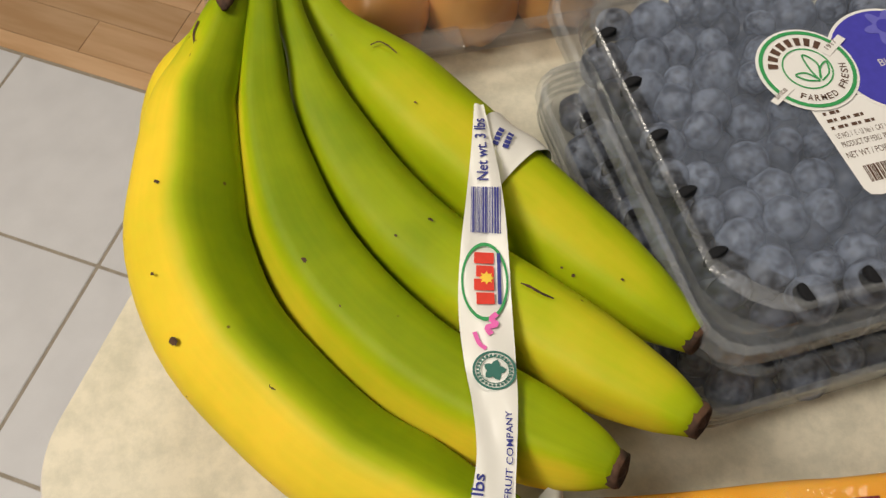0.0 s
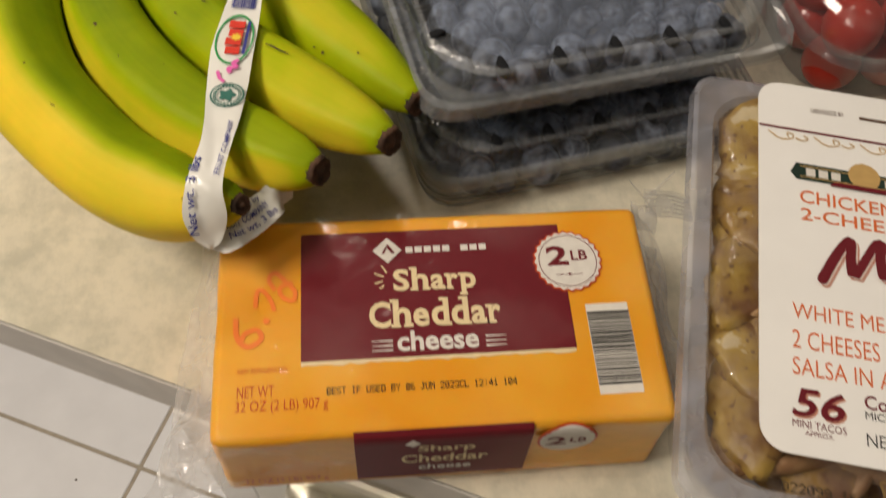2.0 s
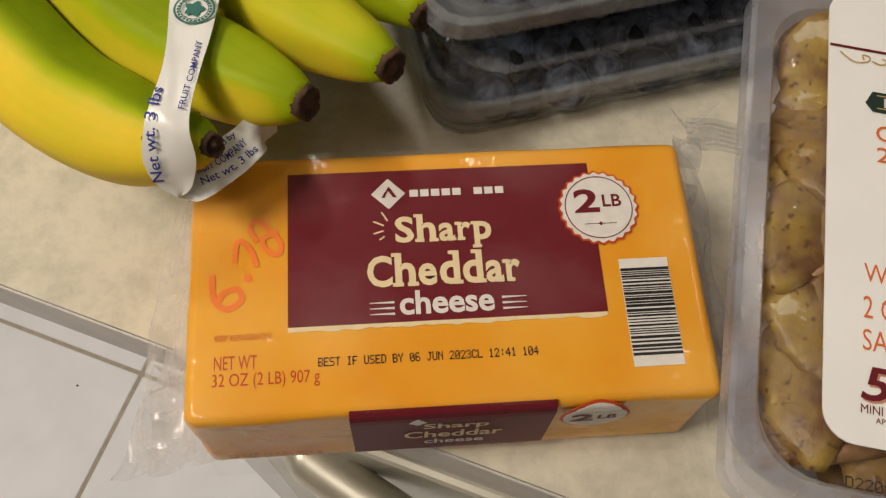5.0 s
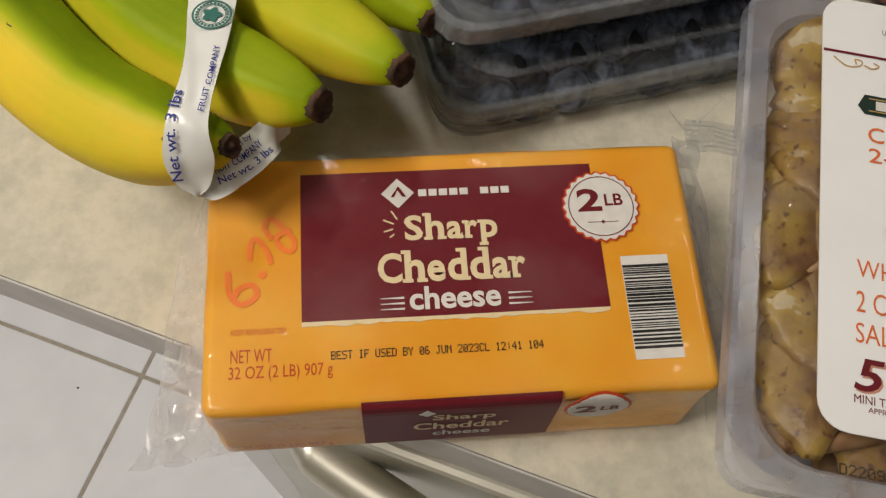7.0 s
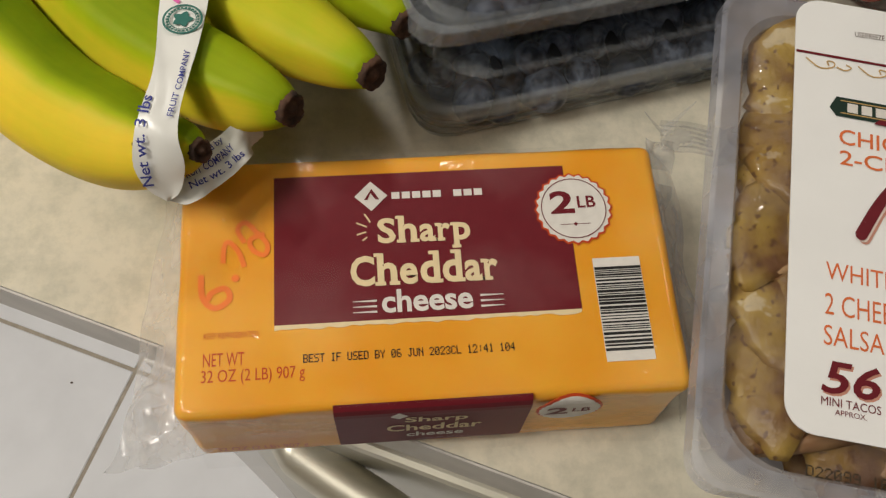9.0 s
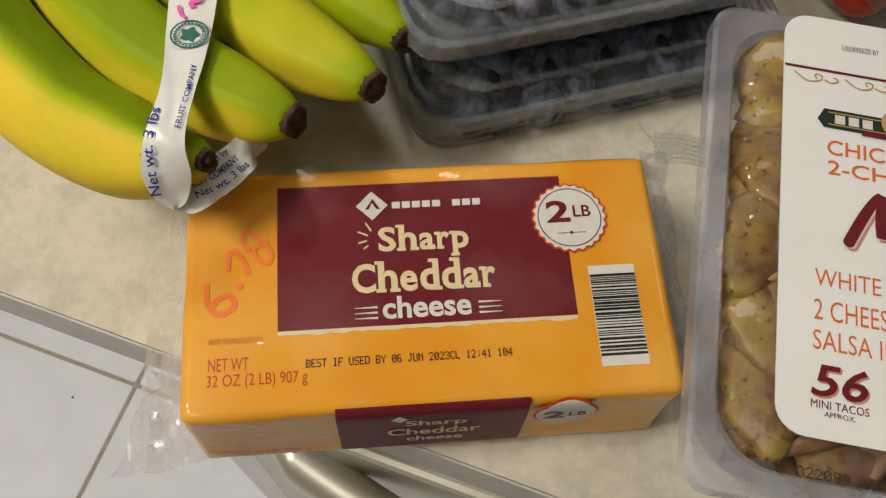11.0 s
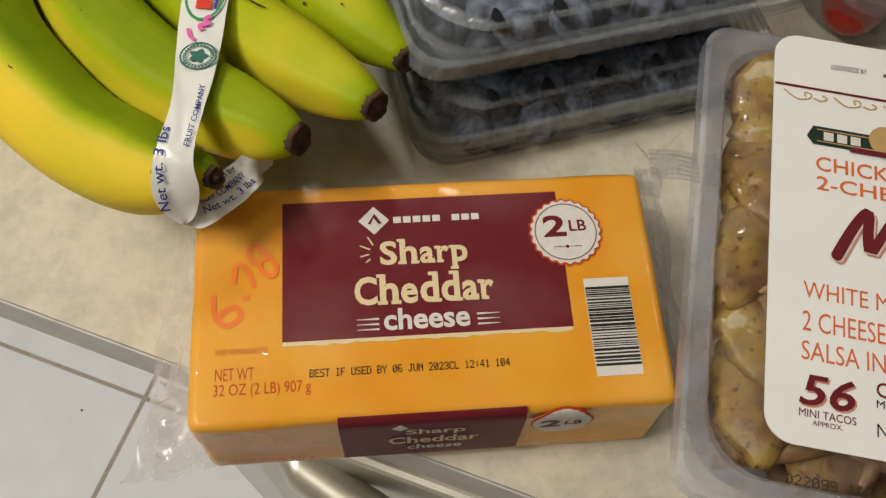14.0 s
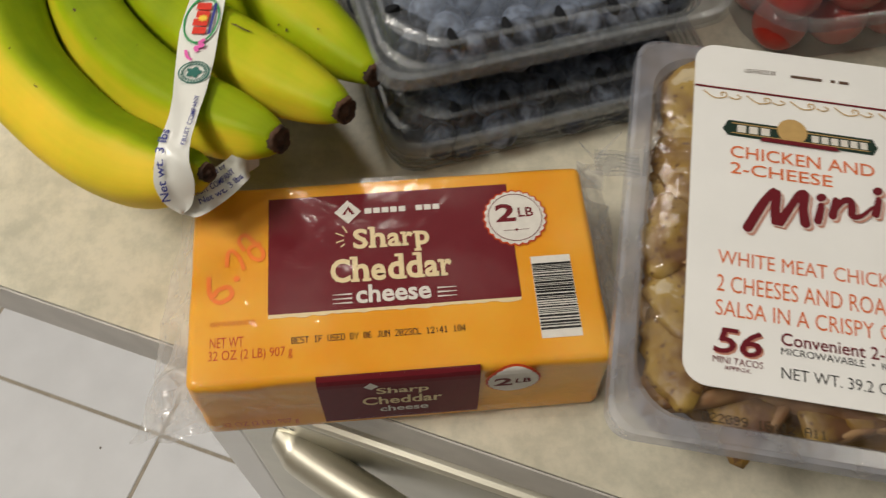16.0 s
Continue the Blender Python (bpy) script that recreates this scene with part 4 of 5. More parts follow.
lettering("FRUIT COMPANY", 0.0047, 0.0, 0.0260, 0.0020, 0.0001, ink_blue, band, 90, 0.01, bend=lambda c: lay(Vector((c.x, 0.1520 - c.y, c.z))))
# the tail of the band, folded back towards the tips, and the piece that crosses behind the top banana
fold_rows = [
    (-0.0880, 0.0290, 0.9790, 0.0040, 0, -0.6, 0.8), (-0.0835, 0.0310, 0.9798, 0.0082, 0, -0.6, 0.8), (-0.0770, 0.0340, 0.9795, 0.0084, 0.1, -0.6, 0.8),
    (-0.0700, 0.0380, 0.9788, 0.0070, 0.2, -0.6, 0.8), (-0.0640, 0.0435, 0.9785, 0.0062, 0.1, -0.5, 0.9), (-0.0590, 0.0500, 0.977, 0.0060, 0.5, -0.8, 0.6), (-0.0545, 0.0580, 0.968, 0.0050, 0.8, -0.6, 0.1),
]
bm, lay2, _ = ribbon(fold_rows, 48, 1.4)
tail = part("paper_band", bm, band_paper, bunch, "folded tail of the white paper band", smooth=True)
for k, words in enumerate(("Distributed by", "FRUIT COMPANY", "Net wt. 3 lbs")):
    lettering(words, 0.0080 + 0.0010 * k, 0.0034 - 0.0038 * k, 0.0200, 0.0026, 0.0001, ink_blue, tail, 0, 0.01, bend=lambda c: lay2(Vector((c.y, c.x, c.z))))
# the band's start goes over the fourth banana and down behind it
AXIS, OUT, HUB = Vector((0.66, -0.75, 0.0)).normalized(), Vector((0.75, 0.66, 0.0)).normalized(), Vector((-0.0655, 0.1758, 0.9602))
cross_rows = []
for turn in range(-30, 133, 10):
    way = OUT * math.sin(radians(turn)) + Vector((0, 0, 1)) * math.cos(radians(turn))
    full = min(1.0, (turn + 30) / 55)
    cross_rows.append((*(HUB + way * 0.0231 + AXIS * 0.0100 * (1 - full)), 0.0025 + 0.0100 * full, *way))
bm, lay3, _ = ribbon(cross_rows, 30, 0.3)
cross = part("paper_band", bm, band_paper, bunch, "end of the white paper band round the banana", smooth=True)
part("small_print", plates([rect(-0.0010 + 0.0040 * i, 0.0150 + 0.0022 * j, 0.0012 + 0.0040 * i, 0.0166 + 0.0022 * j) for i in range(2) for j in range(4)], 0.0001, 0.00008, lay3), ink_blue, cross)


# ---- blueberries in clamshells ----
def berry_bm(seed, seg=16, rings_n=10):
    """A flattened ball with a small star-shaped crown pit."""
    r = random.Random(seed)
    rings = []
    for i in range(1, rings_n):
        th = math.pi * i / rings_n
        ring = []
        for j in range(seg):
            a = 2 * math.pi * j / seg
            k = 1.0 + 0.02 * math.sin(3 * a + seed)
            z = math.cos(th) * 0.88
            if i == 1:
                z -= 0.10 - 0.06 * abs(math.cos(2.5 * a))
            ring.append((math.sin(th) * math.cos(a) * k, math.sin(th) * math.sin(a) * k, z))
        rings.append(ring)
    bm = loft(rings, False, True)
    top = [q for q in bm.verts][:seg]
    mid = bm.verts.new((0, 0, 0.62))
    for j in range(seg):
        bm.faces.new((mid, top[(j + 1) % seg], top[j]))
    bmesh.ops.recalc_face_normals(bm, faces=bm.faces)
    return bm


def berry_skin():
    m = material("blueberry_bloom", (0.23, 0.265, 0.35), 0.55, colour2=(0.018, 0.022, 0.042), scale=1.9, bump=0.1, bump_scale=9)
    n, l = m.node_tree.nodes, m.node_tree.links
    t = [k for k in n if k.bl_idname == "ShaderNodeTexNoise"][0]
    co, info, mul, add = n.new("ShaderNodeTexCoord"), n.new("ShaderNodeObjectInfo"), n.new("ShaderNodeMath"), n.new("ShaderNodeVectorMath")
    mul.operation, mul.inputs[1].default_value = "MULTIPLY", 60.0
    l.new(info.outputs["Random"], mul.inputs[0])
    l.new(co.outputs["Object"], add.inputs[0])
    l.new(mul.outputs[0], add.inputs[1])
    l.new(add.outputs[0], t.inputs["Vector"])
    return m


bloom = berry_skin()
berry_meshes = []
for s in range(3):
    bm = berry_bm(s)
    me = bpy.data.meshes.new("blueberry")
    bm.to_mesh(me)
    bm.free()
    for f in me.polygons:
        f.use_smooth = True
    me.materials.append(bloom)
    berry_meshes.append(me)

clam_clear = clear_plastic("clear_clamshell_plastic", (0.90, 0.91, 0.92), 0.07, 0.08, (0.62, 0.66, 0.70), 1.45, 0.10, 40)
clam_rim = clear_plastic("clouded_clamshell_rim", (0.90, 0.91, 0.91), 0.22, 0.20, (0.62, 0.66, 0.71), 1.42, 0.40, 130)
clam_lid = clear_plastic("misted_clamshell_lid", (0.90, 0.92, 0.94), 0.19, 0.14, (0.50, 0.60, 0.80), 1.5, 0.12, 55)
clam_edge = clear_plastic("thick_clamshell_edge", (0.80, 0.81, 0.80), 0.13, 0.06, (0.55, 0.58, 0.56), 1.6, 0.10, 60)
clam_wall = clear_plastic("soft_clamshell_wall", (0.87, 0.88, 0.89), 0.09, 0.20, (0.58, 0.63, 0.70), 1.35, 0.10, 40)
# near-black colour stands for the shade inside the vent slots
vent_shade = material("painted_vent_shade", (0.016, 0.017, 0.020), 0.8, spec=0.1)


def octagon(sx, sy, cut, r, n=4):
    """A rectangle with cut corners whose ends are softened."""
    pts = []
    for cx, cy, a0 in ((1, 1, 0), (-1, 1, 90), (-1, -1, 180), (1, -1, 270)):
        x, y = cx * sx / 2, cy * sy / 2
        if a0 in (0, 180):
            ends_ = ((x, y - cy * cut), (x - cx * cut, y))
        else:
            ends_ = ((x - cx * cut, y), (x, y - cy * cut))
        (x0, y0), (x1, y1) = ends_
        for i in range(n + 1):
            f = i / n
            g = 4 * f * (1 - f) * r
            pts.append((x0 + (x1 - x0) * f + cx * g * 0.7, y0 + (y1 - y0) * f + cy * g * 0.7))
    return pts


def build_clamshell(m, label, group, seed, fill, foot):
    rng = random.Random(seed)
    S = 0.178
    clam = thing("berry_clamshell", m, label, "fruit container")
    # base: a tray that flares up to a flange
    rings = []
    for z, sx, cut, r in ((0.0012, foot - 0.006, 0.016, 0.005), (0.0022, foot, 0.016, 0.005), (0.012, max(foot, 0.156), 0.021, 0.004), (0.013, max(foot, 0.159), 0.021, 0.004), (0.024, max(foot, 0.164), 0.022, 0.004), (0.0245, S - 0.004, 0.020, 0.007), (0.0235, S, 0.020, 0.007), (0.0205, S + 0.001, 0.020, 0.007)):
        rings.append([(x, y, z) for x, y in octagon(sx, sx, cut, r)])
    part("tray", loft(rings, True, False), clam_clear, clam, "clear plastic base tray")
    # lid: flange, outer bead, groove, raised wall and a sunk middle panel
    def lid_rings(profile):
        return [[(x, y, z) for x, y in octagon(sx, sx, cut, r)] for z, sx, cut, r in profile]

    lid = part("lid", loft(lid_rings(((0.0270, S - 0.003, 0.020, 0.007), (0.0258, S - 0.008, 0.021, 0.006), (0.0258, S - 0.012, 0.022, 0.005), (0.0335, S - 0.016, 0.023, 0.004))), False, False), clam_wall, clam, "clear plastic lid with a raised rim")
    part("outer_rim", loft(lid_rings(((0.0195, S + 0.0036, 0.020, 0.0075), (0.0215, S + 0.0030, 0.020, 0.0075), (0.0262, S + 0.0016, 0.020, 0.0075), (0.0270, S - 0.003, 0.020, 0.007))), False, False), clam_rim, lid, "clouded outer rim")
    part("step_rim", loft(lid_rings(((0.0335, S - 0.016, 0.023, 0.004), (0.0345, S - 0.0185, 0.023, 0.003), (0.0347, S - 0.0205, 0.0235, 0.0025), (0.0340, S - 0.0225, 0.024, 0.002))), False, False), clam_rim, lid, "clouded raised step")
    part("step_slope", loft(lid_rings(((0.0340, S - 0.0225, 0.024, 0.002), (0.0330, S - 0.0265, 0.0245, 0.002), (0.0322, S - 0.032, 0.025, 0.001))), False, False), clam_wall, lid)
    for k in range(3):
        z = 0.006 + 0.0055 * k
        s0 = (0.1515 + 0.0035 * k) if foot < 0.15 else foot + 0.0012
        part("rib", loft(lid_rings(((z, s0, 0.017, 0.005), (z + 0.0012, s0 + 0.0022, 0.017, 0.005), (z + 0.0024, s0 + 0.0010, 0.017, 0.005))), False, False), clam_edge, clam)
    part("lid_panel", loft([[(x, y, 0.0322) for x, y in octagon(S - 0.032, S - 0.032, 0.025, 0.001)], [(x * 0.5, y * 0.5, 0.0325) for x, y in octagon(S - 0.032, S - 0.032, 0.025, 0.001)]], False, True), clam_lid, lid, "flat misted lid panel")
    # vent slots across the rim: solid caps, the openings' shade painted on in black
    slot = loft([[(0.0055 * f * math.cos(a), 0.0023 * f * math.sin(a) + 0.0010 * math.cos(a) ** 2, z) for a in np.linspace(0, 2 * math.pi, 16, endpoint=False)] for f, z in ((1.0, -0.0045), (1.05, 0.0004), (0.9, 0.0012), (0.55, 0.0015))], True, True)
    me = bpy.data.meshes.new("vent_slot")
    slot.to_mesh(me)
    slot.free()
    me.materials.append(vent_shade)
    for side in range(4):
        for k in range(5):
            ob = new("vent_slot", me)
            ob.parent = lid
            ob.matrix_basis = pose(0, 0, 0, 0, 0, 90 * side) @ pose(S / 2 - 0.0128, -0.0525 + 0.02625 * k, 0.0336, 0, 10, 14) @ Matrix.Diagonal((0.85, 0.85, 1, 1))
    # the berries: the layer under the lid one by one, the rest as a heap
    inv = m
    heap = bmesh.new()
    tmp = bpy.data.meshes.new("tmp")
    small = berry_bm(1, 10, 6)
    small.to_mesh(tmp)
    small.free()
    for layer, (z, half, pitch) in enumerate(((0.0215, 0.0748, 0.0180), (0.0145, 0.0742, 0.0150), (0.0080, 0.0710, 0.0150))):
        half += 0.0065 if foot > 0.17 else 0.0
        rows = int(2 * half / (pitch * 0.88))
        for j in range(rows + 1):
            for i in range(int(2 * half / pitch) + 1):
                x = -half + pitch * (i + 0.5 * (j % 2)) + rng.uniform(-0.0042, 0.0042)
                y = -half + pitch * 0.88 * j + rng.uniform(-0.0042, 0.0042)
                if abs(x) > half or abs(y) > half or abs(x) + abs(y) > 2 * half - 0.016:
                    continue
                r = rng.choice((0.0070, 0.0080, 0.0088, 0.0096, 0.0104))
                zz = z + rng.uniform(-0.0060, 0.0012) - max(0.0, r - 0.0070)
                at = m @ Matrix.Translation((x, y, zz)) @ Euler((rng.gauss(0, 0.7), rng.gauss(0, 0.7), rng.uniform(0, 6.28))).to_matrix().to_4x4() @ Matrix.Diagonal((r, r, r, 1))
                if layer == 0 and fill(x, y):
                    ob = new("blueberry", rng.choice(berry_meshes))
                    ob.matrix_world = at
                    tagged(ob, "dusty dark blue blueberry under the clear lid", "blueberry", group)
                else:
                    one = bmesh.new()
                    one.from_mesh(tmp)
                    one.transform(at)
                    me2 = bpy.data.meshes.new("t")
                    one.to_mesh(me2)
                    one.free()
                    heap.from_mesh(me2)
                    bpy.data.meshes.remove(me2)
    bpy.data.meshes.remove(tmp)
    # the heap's noise runs in metres, so it takes a finer copy of the skin, darkened for shade
    ob = link_mesh("blueberry_heap", heap, bloom_shaded, smooth=True)
    tagged(ob, "heap of dusty dark blue blueberries in a clamshell", "blueberries", kind="stuff")
    return clam


# darker than bloom: the shade among the lower berries is put into the colour
bloom_shaded = material("blueberry_bloom_shaded", (0.085, 0.10, 0.145), 0.55, colour2=(0.006, 0.008, 0.016), scale=230, bump=0.1, bump_scale=900)
CLAM = (0.0715, 0.1925)
build_clamshell(pose(CLAM[0] + 0.001, CLAM[1] - 0.005, COUNTER + 0.0005, 0, 0, 11.5), "clear plastic clamshell of blueberries standing on the worktop", "blueberries in the lower clamshell", 5, lambda x, y: y < 0.0 or x < -0.03, 0.1745)
top_clam = build_clamshell(pose(CLAM[0], CLAM[1], COUNTER + 0.0480, 0, 0, 11), "clear plastic clamshell of blueberries stacked on another one", "blueberries in the upper clamshell", 6, lambda x, y: True, 0.148)


def blueberry_label():
    z = 0.0328
    card = plates([[(-0.0120, -0.002)] + [(-0.0100, -0.0415), (-0.0085, -0.0445), (-0.005, -0.0455), (0.040, -0.0460), (0.0435, -0.0450), (0.0450, -0.042), (0.0520, -0.006), (0.052, 0.0)]], z)
    label = part("product_label", card, paper, top_clam, "white berry label with a violet disc")
    part("violet_edge", plates([disc(0.0340, 0.0115, 0.0272, 48)], z + 0.0002), paper, label)
    part("violet_disc", plates([disc(0.0340, 0.0115, 0.0258, 48)], z + 0.0004), ink_violet, label)
    part("berry_star", plates([disc(0.0390, 0.0275, 0.0075, 60, 0.0022, 6)], z + 0.0006), ink_pale_violet, label)
    part("berry_star_middle", plates([disc(0.0390, 0.0280, 0.0036, 24)], z + 0.0008), ink_violet, label)
    lettering("Blueberries", 0.0265, 0.0090, 0.0225, 0.0036, z + 0.0006, ink_white, label, -1)
    lettering("Bleuets", 0.0300, 0.0045, 0.0155, 0.0030, z + 0.0006, ink_white, label, -1)
    part("round_mark", plates([disc(-0.0040, 0.0150, 0.0208, 48)], z + 0.0007, 0.0002), paper, label)
    part("banner", plates([[(-0.0265, 0.0035), (-0.0245, 0.0010), (-0.0140, 0.0070), (-0.0160, 0.0096)]], z + 0.0014), paper, label)
    part("banner", plates([[(0.0055, 0.0212), (0.0075, 0.0184), (0.0185, 0.0250), (0.0165, 0.0280)]], z + 0.0014), paper, label)
    part("mark_ring", plates(ring_strip(-0.0040, 0.0150, 0.0180, 0.0016), z + 0.0011), ink_green, label)
    part("mark_inner_ring", plates(ring_strip(-0.0040, 0.0150, 0.0098, 0.0006), z + 0.0011), ink_green, label)
    leaf = strokes([(-0.002, 0.0080), (-0.0035, 0.015), (-0.0030, 0.0220), (0.0010, 0.0165), (-0.0012, 0.0095)], 0.0007, 16) + strokes([(-0.002, 0.0080), (-0.0070, 0.0095), (-0.0105, 0.0130), (-0.0060, 0.0130), (-0.0022, 0.0090)], 0.0007, 14) + strokes([(-0.001, 0.0080), (0.0035, 0.0110), (0.0050, 0.0165), (0.0010, 0.0140), (-0.0012, 0.0090)], 0.0007, 14)
    part("leaf_mark", plates(leaf, z + 0.0012), ink_green, label)
    # the maker's name as plain bars round the ring; the small motto below can be read
    part("name_bars", plates([[(-0.0040 + k * math.cos(t), 0.0150 + k * math.sin(t)) for k, t in ((0.0120, a), (0.0120, a + 0.17), (0.0160, a + 0.17), (0.0160, a))] for a in np.linspace(0.75, 2.75, 8)], z + 0.0011), ink_brown, label)
    for k, ch in enumerate("FARMED FRESH"):
        a = radians(232 + 10.6 * k)
        if ch != " ":
            lettering(ch, -0.0040 + 0.0162 * math.cos(a), 0.0150 + 0.0162 * math.sin(a), 0.0021, 0.0029, z + 0.0012, ink_brown, label, math.degrees(a) + 90, 0.01)
    lettering("since", -0.0235, 0.0032, 0.0070, 0.0024, z + 0.0017, ink_brown, label, 29)
    lettering("1917", 0.0085, 0.0212, 0.0066, 0.0024, z + 0.0017, ink_brown, label, 29)
    part("small_print", plates([rect(-0.0085 + 0.0029 * i, -0.0076 - 0.0035 * j, -0.0085 + 0.0029 * i + 0.0012 + 0.0011 * ((i + j) % 2), -0.0062 - 0.0035 * j) for j, m in enumerate((3, 6, 7)) for i in range(m)], z + 0.0003), ink_brown, label)
    lettering("US NO. 1  E - U. No 1  CAT 1", -0.0085, -0.0190, 0.0215, 0.0025, z + 0.0003, ink_brown, label)
    lettering("PRODUCT OF PERU  PRODUIT DU PEROU", -0.0083, -0.0232, 0.0360, 0.0026, z + 0.0003, ink_brown, label)
    lettering("NET WT / POIDS NET  510 g  18 oz (1 lb 2 oz)", -0.0090, -0.0292, 0.0520, 0.0038, z + 0.0003, ink_brown, label)
    part("barcode_stripes", plates(bars(random.Random(4), -0.0055, 0.0262, -0.0398, -0.0325, 44), z + 0.0003), ink_brown, label)
    pen = strokes([(0.0245, -0.0150), (0.0243, -0.0205), (0.0290, -0.0215)], 0.0017, 12) + strokes([(0.0285, -0.0170), (0.0292, -0.0230), (0.0297, -0.0262)], 0.0017, 10) + strokes([(0.0330, -0.0235), (0.0338, -0.0237)], 0.0018, 3)
    pen += strokes([(0.0400, -0.0180), (0.0360, -0.0165), (0.0375, -0.0130), (0.0410, -0.0150), (0.0400, -0.0190), (0.0425, -0.0225)], 0.0017, 20)
    pen += strokes([(0.0470, -0.0150), (0.0435, -0.0130), (0.0450, -0.0105), (0.0480, -0.0125), (0.0450, -0.0175), (0.0480, -0.0205), (0.0508, -0.0175), (0.0470, -0.0150)], 0.0017, 26)
    part("pen_price", plates(pen, z + 0.0006), ink_pink, label, "hand-written pink marker price")


blueberry_label()


# ---- the taco tray ----
def build_taco_tray():
    m = pose(0.077, -0.075, COUNTER, 0, 0, -14.5)
    tray = thing("taco_tray", m, "frosted plastic tray of mini tacos with a white label", "food tray")
    W, D = 0.245, 0.197
    frost = clear_plastic("frosted_tray_plastic", (0.88, 0.88, 0.92), 0.34, 0.16, (0.66, 0.68, 0.78), 1.5, 0.1, 40)
    film = clear_plastic("clear_tray_film", (0.95, 0.95, 0.95), 0.085, 0.09, (0.48, 0.38, 0.32), 1.30, 0.55, 110, 0.15, 0.95, 62.0, (0.44, 0.60))

    def ringz(inset, r, z):
        return [(x + W / 2, y + D / 2, z) for x, y in rounded_outline(W - 2 * inset, D - 2 * inset, r)]

    part("tray_wall", loft([ringz(0.020, 0.026, 0.0015), ringz(0.018, 0.027, 0.004), ringz(0.0125, 0.024, 0.030), ringz(0.0115, 0.022, 0.033), ringz(0.010, 0.022, 0.062), ringz(0.0085, 0.020, 0.0645), ringz(0.002, 0.012, 0.0650), ringz(0.0, 0.011, 0.0640), ringz(-0.0006, 0.011, 0.0570)], True, False), frost, tray, "frosted plastic tray with a wide flange")
    bm = loft([ringz(0.0012, 0.012, 0.0658), ringz(0.0085, 0.020, 0.0662), ringz(0.016, 0.024, 0.0685), ringz(0.030, 0.026, 0.0712), ringz(0.055, 0.02, 0.0718)], False, True)
    part("lid_film", bm, film, tray, "clear film sealed over the tray", smooth=True)
    # the printed card
    z = 0.0728
    x0, x1, y0, y1, r = 0.0255, W - 0.0255, 0.0205, 0.1905, 0.010
    card = [(x + (x0 + x1) / 2, y + (y0 + y1) / 2) for x, y in rounded_outline(x1 - x0, y1 - y0, r)]
    label = part("label_card", plates([card], z, 0.0006), paper, tray, "large white printed card")
    z += 0.0009
    part("red_rule", plates([rect(x0 + 0.0003, 0.1645, x1 - 0.0003, 0.1655)], z), ink_maroon, label)
    curls = []
    for k in range(9):
        x = x0 + 0.004 + 0.0195 * k
        curls += strokes([(x, 0.1625), (x + 0.005, 0.1590), (x + 0.010, 0.1600), (x + 0.0105, 0.1622), (x + 0.0080, 0.1625), (x + 0.0085, 0.1605)], 0.0005, 14)
        curls += strokes([(x + 0.0115, 0.1605), (x + 0.0145, 0.1595), (x + 0.0170, 0.1610), (x + 0.0150, 0.1622)], 0.0005, 8)
    part("scroll_border", plates(curls, z), ink_gold, label)
    lettering("USE/FREEZE BY", 0.0480, 0.1760, 0.0145, 0.0024, z, ink_brown, label, 2)
    part("date_bars", plates([rect(0.0690, 0.1765, 0.0830, 0.1780), rect(0.0870, 0.1768, 0.0890, 0.1783), rect(0.0905, 0.1768, 0.0950, 0.1783)], z), ink_brown, label)
    # maker's plate, not lettered
    plate = part("maker_plate", plates([[(0.0385, 0.1425), (0.0410, 0.1392), (0.1040, 0.1392), (0.1062, 0.1432), (0.1040, 0.1475), (0.0410, 0.1475)]], z), ink_plate, label, "dark green maker's plate")
    part("plate_line", plates([rect(0.0425, 0.1405, 0.1025, 0.1409), rect(0.0425, 0.1458, 0.1025, 0.1462)], z + 0.0002), ink_gold, plate)
    part("plate_mark", plates([rect(0.0450 + 0.0052 * i, 0.1414, 0.0450 + 0.0052 * i + 0.0038, 0.1452) for i in range(3)] + [rect(0.0775 + 0.0042 * i, 0.1414, 0.0775 + 0.0042 * i + 0.0031, 0.1450) for i in range(6)], z + 0.0002), ink_white, plate)
    part("plate_disc", plates([disc(0.0690, 0.1455, 0.0066, 28)], z + 0.0004), ink_gold, plate)
    part("plate_ribbon", plates([[(0.0545, 0.1380), (0.0895, 0.1380), (0.0875, 0.1402), (0.0565, 0.1402)]], z + 0.0006), ink_maroon, plate)
    lettering("CHICKEN AND", 0.0422, 0.1276, 0.0618, 0.0064, z, ink_orange, label, bold=0.006)
    lettering("2-CHEESE", 0.0424, 0.1192, 0.0435, 0.0060, z, ink_orange, label, bold=0.006)
